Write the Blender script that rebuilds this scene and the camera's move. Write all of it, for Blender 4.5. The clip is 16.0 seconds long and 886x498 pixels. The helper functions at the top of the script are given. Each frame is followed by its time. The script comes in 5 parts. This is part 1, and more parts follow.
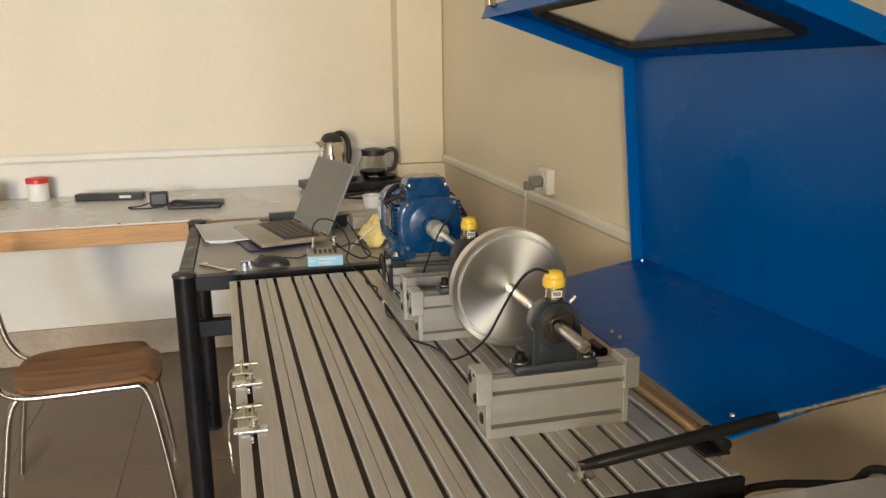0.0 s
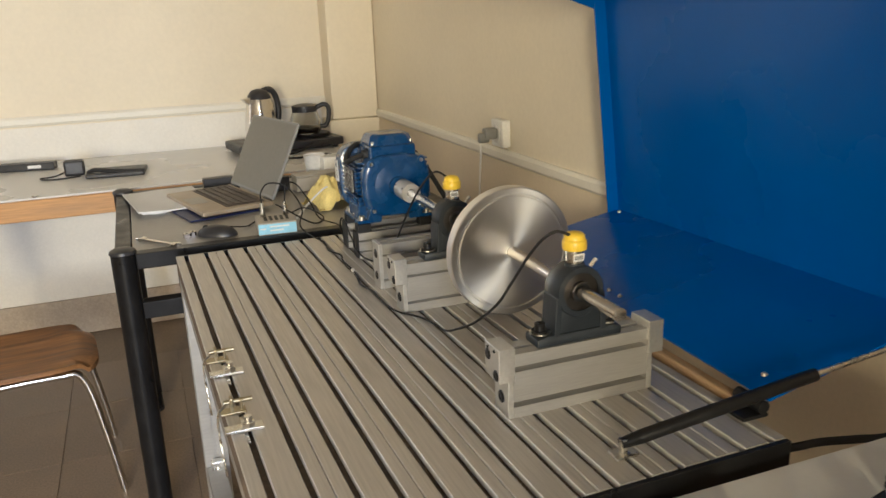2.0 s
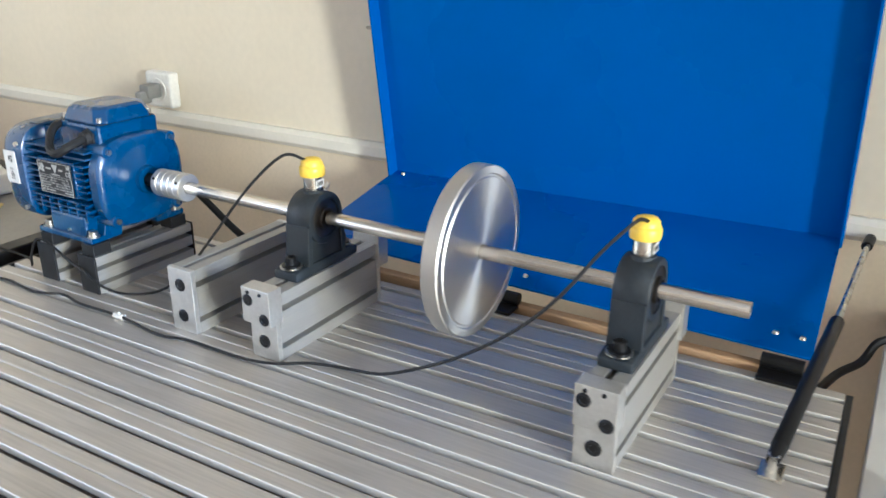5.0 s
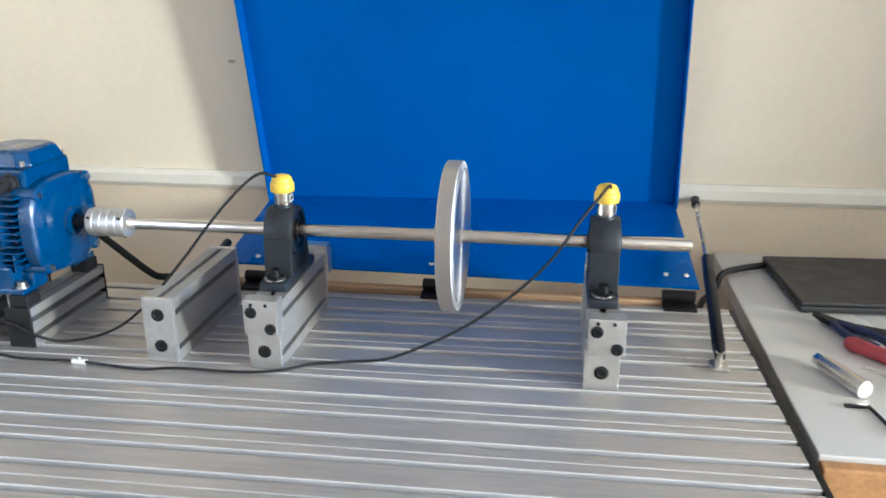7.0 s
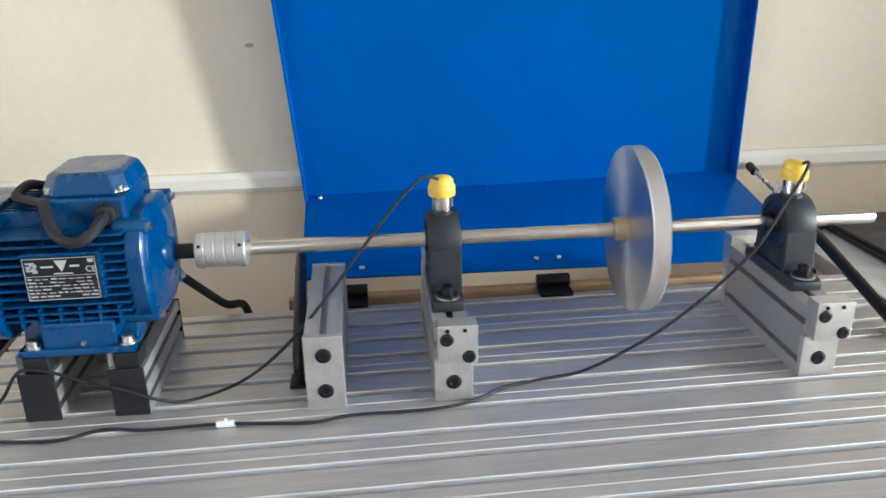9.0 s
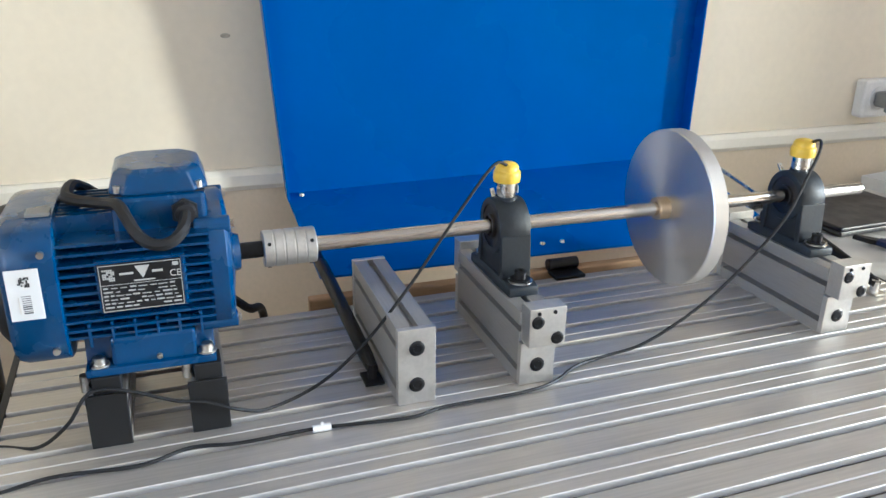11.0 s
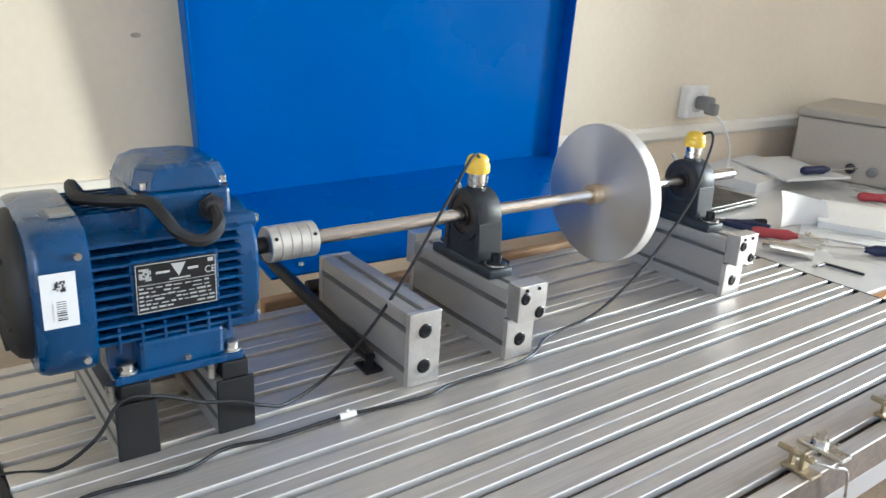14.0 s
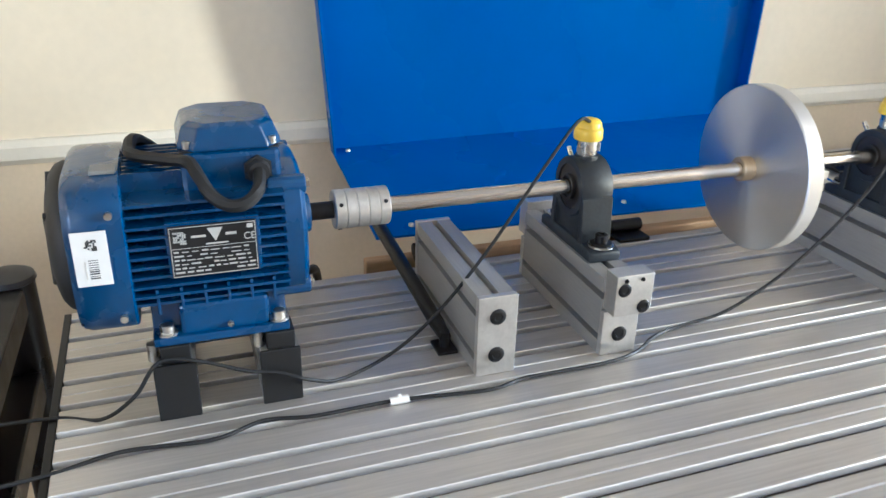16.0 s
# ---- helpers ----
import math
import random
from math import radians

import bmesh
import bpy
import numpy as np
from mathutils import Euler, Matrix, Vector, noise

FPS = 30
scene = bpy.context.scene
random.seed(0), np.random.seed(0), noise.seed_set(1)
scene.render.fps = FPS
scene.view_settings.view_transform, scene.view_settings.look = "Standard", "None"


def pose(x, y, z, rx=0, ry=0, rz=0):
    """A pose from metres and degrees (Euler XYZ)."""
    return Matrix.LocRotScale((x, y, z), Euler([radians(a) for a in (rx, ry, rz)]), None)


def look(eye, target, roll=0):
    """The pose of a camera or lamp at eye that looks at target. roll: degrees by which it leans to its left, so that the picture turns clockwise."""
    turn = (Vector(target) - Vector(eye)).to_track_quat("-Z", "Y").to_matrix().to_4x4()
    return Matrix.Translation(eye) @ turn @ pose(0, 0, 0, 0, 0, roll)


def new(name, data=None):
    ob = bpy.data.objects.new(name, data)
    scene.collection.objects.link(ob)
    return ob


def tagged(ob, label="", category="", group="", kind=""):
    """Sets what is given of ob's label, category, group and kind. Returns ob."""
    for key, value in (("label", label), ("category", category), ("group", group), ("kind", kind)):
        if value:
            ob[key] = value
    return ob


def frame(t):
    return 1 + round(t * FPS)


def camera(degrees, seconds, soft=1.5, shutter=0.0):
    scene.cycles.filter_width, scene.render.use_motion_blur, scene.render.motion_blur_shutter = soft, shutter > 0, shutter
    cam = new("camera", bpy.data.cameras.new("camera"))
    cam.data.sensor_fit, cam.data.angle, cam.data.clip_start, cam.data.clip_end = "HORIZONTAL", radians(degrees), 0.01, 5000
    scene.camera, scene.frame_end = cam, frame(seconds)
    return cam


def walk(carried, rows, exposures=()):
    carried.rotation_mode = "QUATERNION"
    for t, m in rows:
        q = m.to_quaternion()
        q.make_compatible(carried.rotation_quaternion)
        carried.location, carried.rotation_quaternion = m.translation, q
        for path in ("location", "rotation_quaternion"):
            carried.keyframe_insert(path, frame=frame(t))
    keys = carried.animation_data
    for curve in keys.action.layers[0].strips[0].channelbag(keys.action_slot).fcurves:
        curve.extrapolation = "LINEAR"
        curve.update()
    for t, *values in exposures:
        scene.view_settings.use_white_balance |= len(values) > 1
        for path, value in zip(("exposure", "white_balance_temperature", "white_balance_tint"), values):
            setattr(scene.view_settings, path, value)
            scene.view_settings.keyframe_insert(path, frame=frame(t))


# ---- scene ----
cam = camera(58.0, 16.0, shutter=0.5)
PATH = [
    (0, (-0.437, -1.067, 1.342), (0.039, 0.824, 0.896), -0.9),
    (0.5, (-0.438, -1.063, 1.339), (0.042, 0.825, 0.886), -0.7),
    (1, (-0.444, -1.045, 1.333), (0.048, 0.833, 0.854), -0.5),
    (1.5, (-0.477, -0.995, 1.327), (0.136, 0.838, 0.812), -0.2),
    (2, (-0.531, -0.911, 1.335), (0.141, 0.886, 0.77), -2.2),
    (2.5, (-0.545, -0.829, 1.324), (0.154, 0.941, 0.708), -1.6),
    (3, (-0.554, -0.719, 1.315), (0.222, 1.011, 0.681), -1.2),
    (3.5, (-0.599, -0.609, 1.32), (0.38, 0.996, 0.637), -0.5),
    (4, (-0.732, -0.475, 1.324), (0.601, 0.85, 0.637), -0.8),
    (4.5, (-0.785, -0.361, 1.325), (0.765, 0.692, 0.625), 1.5),
    (4.7, (-0.782, -0.305, 1.318), (0.785, 0.71, 0.599), 1.1),
    (6.8, (-1.012, 0.059, 1.316), (0.853, 0.403, 0.682), -1.3),
    (7, (-1.05, 0.059, 1.304), (0.823, 0.348, 0.665), -0.4),
    (7.5, (-1.072, 0.172, 1.309), (0.808, 0.383, 0.66), -0.1),
    (8, (-1.034, 0.34, 1.319), (0.845, 0.279, 0.637), -2.0),
    (8.5, (-0.995, 0.453, 1.314), (0.876, 0.299, 0.623), -0.3),
    (8.7, (-0.959, 0.483, 1.312), (0.906, 0.348, 0.604), -1.0),
    (10.8, (-0.885, 0.83, 1.293), (0.878, 0.174, 0.613), 0.1),
    (11, (-0.874, 0.833, 1.293), (0.894, 0.224, 0.582), 0.7),
    (11.5, (-0.852, 0.883, 1.287), (0.807, 0.043, 0.552), 1.6),
    (12, (-0.833, 0.975, 1.292), (0.719, -0.071, 0.585), 2.7),
    (12.5, (-0.827, 1.037, 1.272), (0.713, -0.052, 0.609), 2.0),
    (13, (-0.81, 1.07, 1.279), (0.706, -0.063, 0.631), 3.7),
    (13.5, (-0.808, 1.086, 1.272), (0.708, -0.047, 0.625), 3.5),
    (14, (-0.811, 1.094, 1.272), (0.712, -0.024, 0.614), 3.3),
    (14.5, (-0.812, 1.089, 1.28), (0.755, 0.056, 0.589), 3.4),
    (15, (-0.81, 1.064, 1.277), (0.811, 0.153, 0.541), 2.8),
    (15.5, (-0.791, 0.988, 1.279), (0.873, 0.224, 0.473), 1.8),
    (16, (-0.793, 0.898, 1.279), (0.933, 0.302, 0.463), 1.2),
]
# the phone's exposure and white balance settle as it turns away from the bright wall
EXPOSURES = [(0.0, -0.50, 5050, 12), (2.0, -0.44, 5000, 12), (3.6, -0.24, 4900, 12), (4.45, 0.50, 4200, 12), (6.5, 0.62, 4110, 12), (16.0, 0.76, 4130, 12)]
walk(cam, [(t, look(e, g, r)) for t, e, g, r in PATH], EXPOSURES)

# ---- world, light ----
world = bpy.data.worlds.new("daylight")
scene.world = world
world.use_nodes = True
wn = world.node_tree.nodes
sky = wn.new("ShaderNodeTexSky")
sky.sky_type = 'NISHITA'
sky.sun_disc = False
sky.sun_elevation = radians(54)
sky.sun_rotation = radians(292)
world.node_tree.links.new(sky.outputs[0], wn["Background"].inputs[0])
wn["Background"].inputs[1].default_value = 0.1

sun = new("sun", bpy.data.lights.new("sun", 'SUN'))
sun.data.energy = 3.0
sun.data.angle = radians(0.5)
sun.data.color = (1.0, 0.93, 0.82)
sun.matrix_world = look((-5, 2.0, 7.5), (0, 0, 0))


def window_light(name, eye, target, wide, high, watts, colour):
    lamp = new(name, bpy.data.lights.new(name, 'AREA'))
    lamp.data.shape = 'RECTANGLE'
    lamp.data.size, lamp.data.size_y = wide, high
    lamp.data.energy = watts
    lamp.data.color = colour
    lamp.matrix_world = look(eye, target)
    return lamp


window_light("window_light_warm", (-2.3, -5.36, 1.75), (-2.3, 0, 1.75), 0.7, 1.5, 480, (1.0, 0.75, 0.38))
window_light("window_light_cool", (-1.12, -5.36, 1.75), (-1.12, 0, 1.75), 0.85, 1.5, 240, (0.98, 0.97, 0.95))
window_light("window_light_corner", (-2.25, 2.82, 1.55), (-2.25, 0, 1.55), 0.7, 1.2, 12, (1.0, 0.92, 0.8))

# ---- materials ----


def socket(node, name):
    return node.inputs[name]


def material(name, colour, rough=0.5, metal=0.0, vary=0.12, scale=6.0, grain=0.05, grain_scale=120.0, bump=0.05, stretch=(1, 1, 1), per_piece=0.0, coat=0.0, rough_vary=0.1, aniso=0.0, wave=0.0):
    m = bpy.data.materials.new(name)
    m.use_nodes = True
    n, l = m.node_tree.nodes, m.node_tree.links
    p = n["Principled BSDF"]
    co = n.new("ShaderNodeTexCoord")
    mp = n.new("ShaderNodeMapping")
    mp.inputs["Scale"].default_value = stretch
    l.new(co.outputs["Object"], mp.inputs["Vector"])
    big = n.new("ShaderNodeTexNoise")
    big.inputs["Scale"].default_value = scale
    big.inputs["Detail"].default_value = 5
    fine = n.new("ShaderNodeTexNoise")
    fine.inputs["Scale"].default_value = grain_scale
    fine.inputs["Detail"].default_value = 3
    l.new(mp.outputs[0], big.inputs["Vector"])
    l.new(mp.outputs[0], fine.inputs["Vector"])
    r1 = n.new("ShaderNodeMapRange")
    r1.inputs["From Min"].default_value, r1.inputs["From Max"].default_value = 0.3, 0.7
    r1.inputs["To Min"].default_value, r1.inputs["To Max"].default_value = 1 - vary, 1 + vary
    l.new(big.outputs["Fac"], r1.inputs["Value"])
    r2 = n.new("ShaderNodeMapRange")
    r2.inputs["From Min"].default_value, r2.inputs["From Max"].default_value = 0.3, 0.7
    r2.inputs["To Min"].default_value, r2.inputs["To Max"].default_value = 1 - grain, 1 + grain
    l.new(fine.outputs["Fac"], r2.inputs["Value"])
    mul = n.new("ShaderNodeMath")
    mul.operation = 'MULTIPLY'
    l.new(r1.outputs[0], mul.inputs[0])
    l.new(r2.outputs[0], mul.inputs[1])
    value = mul.outputs[0]
    if per_piece:
        info = n.new("ShaderNodeObjectInfo")
        r3 = n.new("ShaderNodeMapRange")
        r3.inputs["To Min"].default_value, r3.inputs["To Max"].default_value = 1 - per_piece, 1 + per_piece
        l.new(info.outputs["Random"], r3.inputs["Value"])
        m3 = n.new("ShaderNodeMath")
        m3.operation = 'MULTIPLY'
        l.new(value, m3.inputs[0])
        l.new(r3.outputs[0], m3.inputs[1])
        value = m3.outputs[0]
    tint = n.new("ShaderNodeVectorMath")
    tint.operation = 'SCALE'
    tint.inputs[0].default_value = colour
    l.new(value, tint.inputs["Scale"])
    l.new(tint.outputs[0], p.inputs["Base Color"])
    rr = n.new("ShaderNodeMapRange")
    rr.inputs["From Min"].default_value, rr.inputs["From Max"].default_value = 0.3, 0.7
    rr.inputs["To Min"].default_value, rr.inputs["To Max"].default_value = max(rough - rough_vary, 0.02), min(rough + rough_vary, 1.0)
    l.new(big.outputs["Fac"], rr.inputs["Value"])
    l.new(rr.outputs[0], p.inputs["Roughness"])
    p.inputs["Metallic"].default_value = metal
    p.inputs["Coat Weight"].default_value = coat
    p.inputs["Coat Roughness"].default_value = 0.12
    if aniso:
        p.inputs["Anisotropic"].default_value = aniso
        tg = n.new("ShaderNodeTangent")
        tg.direction_type = 'RADIAL'
        tg.axis = 'Y'
        l.new(tg.outputs[0], p.inputs["Tangent"])
    if bump:
        b = n.new("ShaderNodeBump")
        b.inputs["Strength"].default_value = bump
        b.inputs["Distance"].default_value = 0.002
        l.new(fine.outputs["Fac"], b.inputs["Height"])
        l.new(b.outputs[0], p.inputs["Normal"])
        if wave:
            w = n.new("ShaderNodeBump")
            w.inputs["Strength"].default_value = wave
            w.inputs["Distance"].default_value = 0.02
            l.new(big.outputs["Fac"], w.inputs["Height"])
            l.new(w.outputs[0], b.inputs["Normal"])
    return m


M_wall = material("cream_plaster", (0.76, 0.69, 0.54), 0.75, vary=0.05, scale=1.8, grain=0.02, grain_scale=60, bump=0.12)
M_rail = material("white_painted_trim", (0.76, 0.73, 0.64), 0.5, vary=0.05, scale=4, grain=0.02)
M_lower = material("lower_wall_paint", (0.76, 0.73, 0.66), 0.6, vary=0.07, scale=2.2, grain=0.03, bump=0.1)
# unseen walls and ceiling: colours kept dark so less light bounces back
M_beige = material("darkened_unseen_plaster", (0.30, 0.255, 0.195), 0.8, vary=0.06, scale=2)
M_ceil = material("darkened_ceiling_paint", (0.42, 0.395, 0.35), 0.8, vary=0.03)
M_lower_e = material("lower_wall_cream", (0.66, 0.57, 0.42), 0.7, vary=0.08, scale=2.6, grain=0.03, bump=0.1)
M_floor = material("terrazzo_floor", (0.27, 0.205, 0.145), 0.45, vary=0.18, scale=3.0, grain=0.18, grain_scale=160, bump=0.03)
M_joint = material("floor_joint", (0.245, 0.188, 0.132), 0.55, vary=0.18, scale=3.0, grain=0.16, grain_scale=160, bump=0.03)
M_skirt = material("stone_skirting", (0.40, 0.33, 0.25), 0.5, vary=0.15, scale=5, grain=0.12)
# brown that paints in the shade down inside the bed slots
M_slot = material("shaded_slot_bottom", (0.14, 0.105, 0.07), 0.8, vary=0.35, scale=14, grain=0.2, bump=0.1)
# paler than the bed: the window glint along slot edges, put into the colour
M_lip = material("painted_glint_slot_lip", (0.70, 0.68, 0.65), 0.42, 0.35, vary=0.08, scale=9, grain=0.04, bump=0.0, rough_vary=0.03)
M_bed = material("extruded_aluminium_bed", (0.50, 0.472, 0.43), 0.40, 0.50, vary=0.07, scale=7, grain=0.10, grain_scale=90, bump=0.04, stretch=(3.0, 0.12, 3.0), per_piece=0.04, rough_vary=0.06)
M_alu = material("aluminium_profile", (0.41, 0.40, 0.38), 0.46, 0.55, vary=0.06, scale=12, grain=0.06, grain_scale=140, bump=0.03, stretch=(0.2, 3, 3))
M_plate = material("milled_aluminium_plate", (0.64, 0.63, 0.60), 0.38, 0.8, vary=0.06, scale=25, grain=0.05, grain_scale=200, bump=0.03)
M_disc = material("turned_aluminium_disc", (0.70, 0.69, 0.67), 0.38, 1.0, vary=0.01, scale=8, grain=0.008, grain_scale=60, bump=0.0, aniso=0.75, rough_vary=0.04)
M_steel = material("ground_steel", (0.66, 0.63, 0.58), 0.24, 1.0, vary=0.02, scale=4, grain=0.0, grain_scale=40, bump=0.0, rough_vary=0.02)
M_dsteel = material("dark_bearing_steel", (0.10, 0.092, 0.085), 0.40, 1.0, vary=0.15, scale=40)
M_screw = material("black_oxide_steel", (0.03, 0.03, 0.032), 0.35, 0.7, vary=0.2, scale=60)
M_zinc = material("zinc_plated_steel", (0.62, 0.60, 0.55), 0.3, 1.0, vary=0.15, scale=60)
M_brass = material("yellow_zinc_steel", (0.36, 0.31, 0.20), 0.38, 0.9, vary=0.2, scale=60)
M_cast = material("grey_blue_cast_iron", (0.018, 0.023, 0.030), 0.50, 0.0, vary=0.2, scale=30, grain=0.12, grain_scale=240, bump=0.15)
M_yellow = material("yellow_plastic", (0.80, 0.56, 0.02), 0.4, vary=0.06, scale=40)
M_mblue = material("blue_enamel", (0.0045, 0.046, 0.152), 0.27, vary=0.14, scale=22, grain=0.06, bump=0.14, coat=0.4, wave=0.06)
M_hood = material("glossy_blue_powder_coat", (0.003, 0.092, 0.42), 0.27, vary=0.05, scale=3.2, grain=0.02, grain_scale=260, bump=0.03, coat=0.0, rough_vary=0.05, wave=0.4)
M_hood.node_tree.nodes["Principled BSDF"].inputs["Specular IOR Level"].default_value = 0.18
M_black = material("black_painted_steel", (0.011, 0.011, 0.012), 0.36, 0.1, vary=0.25, scale=15, grain=0.1)
M_black.node_tree.nodes["Principled BSDF"].inputs["Specular IOR Level"].default_value = 0.25
M_rubber = material("black_rubber", (0.016, 0.016, 0.017), 0.55, vary=0.2, scale=25)
M_bkplastic = material("black_plastic", (0.025, 0.025, 0.028), 0.42, vary=0.15, scale=30)
M_grey_top = material("grey_sheet_top", (0.30, 0.29, 0.27), 0.38, 0.2, vary=0.12, scale=6, grain=0.06, bump=0.03)
M_counter = material("white_laminate", (0.65, 0.64, 0.61), 0.30, vary=0.02, scale=1.5, grain=0.015, bump=0.02)
M_pine = material("pine_edging", (0.46, 0.25, 0.085), 0.5, vary=0.15, scale=8, grain=0.15, grain_scale=50, bump=0.08, stretch=(0.25, 4, 4))
M_wood = material("worn_varnished_plywood", (0.27, 0.135, 0.048), 0.4, vary=0.5, scale=9, grain=0.2, grain_scale=40, bump=0.08, stretch=(0.3, 4, 4))
M_batten = material("raw_wood_batten", (0.42, 0.28, 0.15), 0.6, vary=0.15, scale=10, grain=0.12, grain_scale=60, stretch=(4, 0.3, 4))
M_chrome = material("chrome_tube", (0.72, 0.70, 0.66), 0.16, 1.0, vary=0.08, scale=25)
M_paper = material("white_paper", (0.72, 0.72, 0.71), 0.8, vary=0.03, scale=12, grain=0.02)
M_silver = material("grey_laptop_shell", (0.34, 0.33, 0.30), 0.42, 0.4, vary=0.05, scale=10)
M_screen = material("laptop_screen_bezel", (0.17, 0.163, 0.138), 0.45, 0.0, vary=0.05, scale=3)
M_deck = material("laptop_deck", (0.36, 0.30, 0.22), 0.4, 0.3, vary=0.05, scale=10)
M_key = material("dark_keys", (0.07, 0.055, 0.045), 0.5)
M_white = material("white_plastic", (0.78, 0.77, 0.74), 0.4, vary=0.03)
M_boxpaint = material("cream_enclosure_paint", (0.40, 0.37, 0.315), 0.45, vary=0.05, scale=5, grain=0.03)
M_red = material("red_plastic", (0.62, 0.03, 0.025), 0.4)
M_redgrip = material("faded_red_grip", (0.34, 0.045, 0.05), 0.5, vary=0.1, scale=40)
M_lblue = material("light_blue_label", (0.32, 0.60, 0.78), 0.45, vary=0.05, scale=40)
M_dblue = material("dark_blue_plastic", (0.012, 0.018, 0.075), 0.4)
M_filler = material("grey_wall_filler", (0.46, 0.41, 0.31), 0.85, vary=0.15, scale=90)
M_cap = material("matt_black_cap", (0.007, 0.007, 0.0075), 0.6, vary=0.2, scale=30)
M_plate_black = material("black_anodised_plate", (0.008, 0.008, 0.009), 0.42)
M_silver_print = material("silver_print", (0.46, 0.46, 0.44), 0.5)
M_print = material("dark_print", (0.03, 0.03, 0.03), 0.6)
M_pale = material("pale_print", (0.62, 0.60, 0.55), 0.5)
M_cloth = material("yellow_cotton_glove", (0.72, 0.60, 0.22), 0.9, vary=0.15, scale=30, grain=0.12, grain_scale=300, bump=0.3)
M_greyplug = material("grey_plug_plastic", (0.22, 0.22, 0.21), 0.5)
M_sleeve = material("bronze_sleeve", (0.55, 0.44, 0.28), 0.4, 0.7)


def glass(name, colour, rough):
    m = bpy.data.materials.new(name)
    m.use_nodes = True
    p = m.node_tree.nodes["Principled BSDF"]
    p.inputs["Base Color"].default_value = (*colour, 1)
    p.inputs["Roughness"].default_value = rough
    p.inputs["Transmission Weight"].default_value = 1.0
    p.inputs["IOR"].default_value = 1.45
    return m


M_glass = glass("clear_glass", (0.95, 0.97, 0.97), 0.02)
M_perspex = glass("scratched_perspex", (0.93, 0.93, 0.90), 0.12)

# ---- mesh helpers ----


def thing(name, at=(0, 0, 0), label="", category="", group="", kind="", turn=(0, 0, 0)):
    ob = new(name)
    ob.matrix_world = pose(*at, *turn)
    return tagged(ob, label, category, group, kind)


def part(name, bm, mat, parent=None, label="", smooth=False):
    me = bpy.data.meshes.new(name)
    bmesh.ops.recalc_face_normals(bm, faces=bm.faces)
    bm.to_mesh(me)
    bm.free()
    me.materials.append(mat)
    if smooth:
        for f in me.polygons:
            f.use_smooth = True
        me.set_sharp_from_angle(angle=radians(38))
    ob = new(name, me)
    if parent is not None:
        ob.parent = parent
    if label:
        ob["label"] = label
    return ob


def box(lo, hi, bevel=0.0, bm=None, m=None, segments=2):
    """An axis-aligned block with bevelled edges, joined into bm."""
    own = bmesh.new()
    bmesh.ops.create_cube(own, size=1.0)
    c = [(a + b) / 2 for a, b in zip(lo, hi)]
    s = [abs(b - a) for a, b in zip(lo, hi)]
    for v in own.verts:
        v.co = Vector((c[0] + v.co.x * s[0], c[1] + v.co.y * s[1], c[2] + v.co.z * s[2]))
    if bevel:
        bmesh.ops.bevel(own, geom=own.edges[:], offset=bevel, segments=segments, affect='EDGES', profile=0.5)
    return merge(bm, own, m)


def merge(bm, own, m=None):
    if m is not None:
        own.transform(m)
    if bm is None:
        return own
    me = bpy.data.meshes.new("scratch")
    own.to_mesh(me)
    own.free()
    bm.from_mesh(me)
    bpy.data.meshes.remove(me)
    return bm


def rod(p0, p1, r, r2=None, seg=24, bm=None, bevel=0.0):
    own = bmesh.new()
    p0, p1 = Vector(p0), Vector(p1)
    d = p1 - p0
    bmesh.ops.create_cone(own, cap_ends=True, segments=seg, radius1=r, radius2=r if r2 is None else r2, depth=d.length)
    if bevel:
        rim = [e for e in own.edges if len(e.link_faces) == 2 and any(len(f.verts) > 4 for f in e.link_faces)]
        bmesh.ops.bevel(own, geom=rim, offset=bevel, segments=2, affect='EDGES', profile=0.5)
    own.transform(Matrix.Translation((p0 + p1) / 2) @ d.to_track_quat('Z', 'Y').to_matrix().to_4x4())
    return merge(bm, own)


def lathe(profile, seg=48, bm=None, m=None):
    """Turns (radius, height) pairs round the z axis."""
    own = bmesh.new()
    rings = []
    for r, z in profile:
        if r < 1e-5:
            rings.append([own.verts.new((0, 0, z))])
        else:
            rings.append([own.verts.new((r * math.cos(2 * math.pi * i / seg), r * math.sin(2 * math.pi * i / seg), z)) for i in range(seg)])
    for a, b in zip(rings, rings[1:]):
        for i in range(seg):
            j = (i + 1) % seg
            q = [a[i % len(a)], a[j % len(a)], b[j % len(b)], b[i % len(b)]]
            q = list(dict.fromkeys(q))
            if len(q) > 2:
                own.faces.new(q)
    return merge(bm, own, m)


ALONG_Y = Matrix.Rotation(radians(-90), 4, 'X')   # z becomes +y


def smooth_path(points, steps=8):
    pts = [Vector(p) for p in points]
    out = []
    for i in range(len(pts) - 1):
        a, b = pts[i], pts[i + 1]
        before = pts[i - 1] if i else a
        after = pts[i + 2] if i + 2 < len(pts) else b
        for k in range(steps):
            t = k / steps
            out.append(0.5 * ((2 * a) + (b - before) * t + (2 * before - 5 * a + 4 * b - after) * t * t + (3 * a - before - 3 * b + after) * t ** 3))
    out.append(pts[-1])
    return out


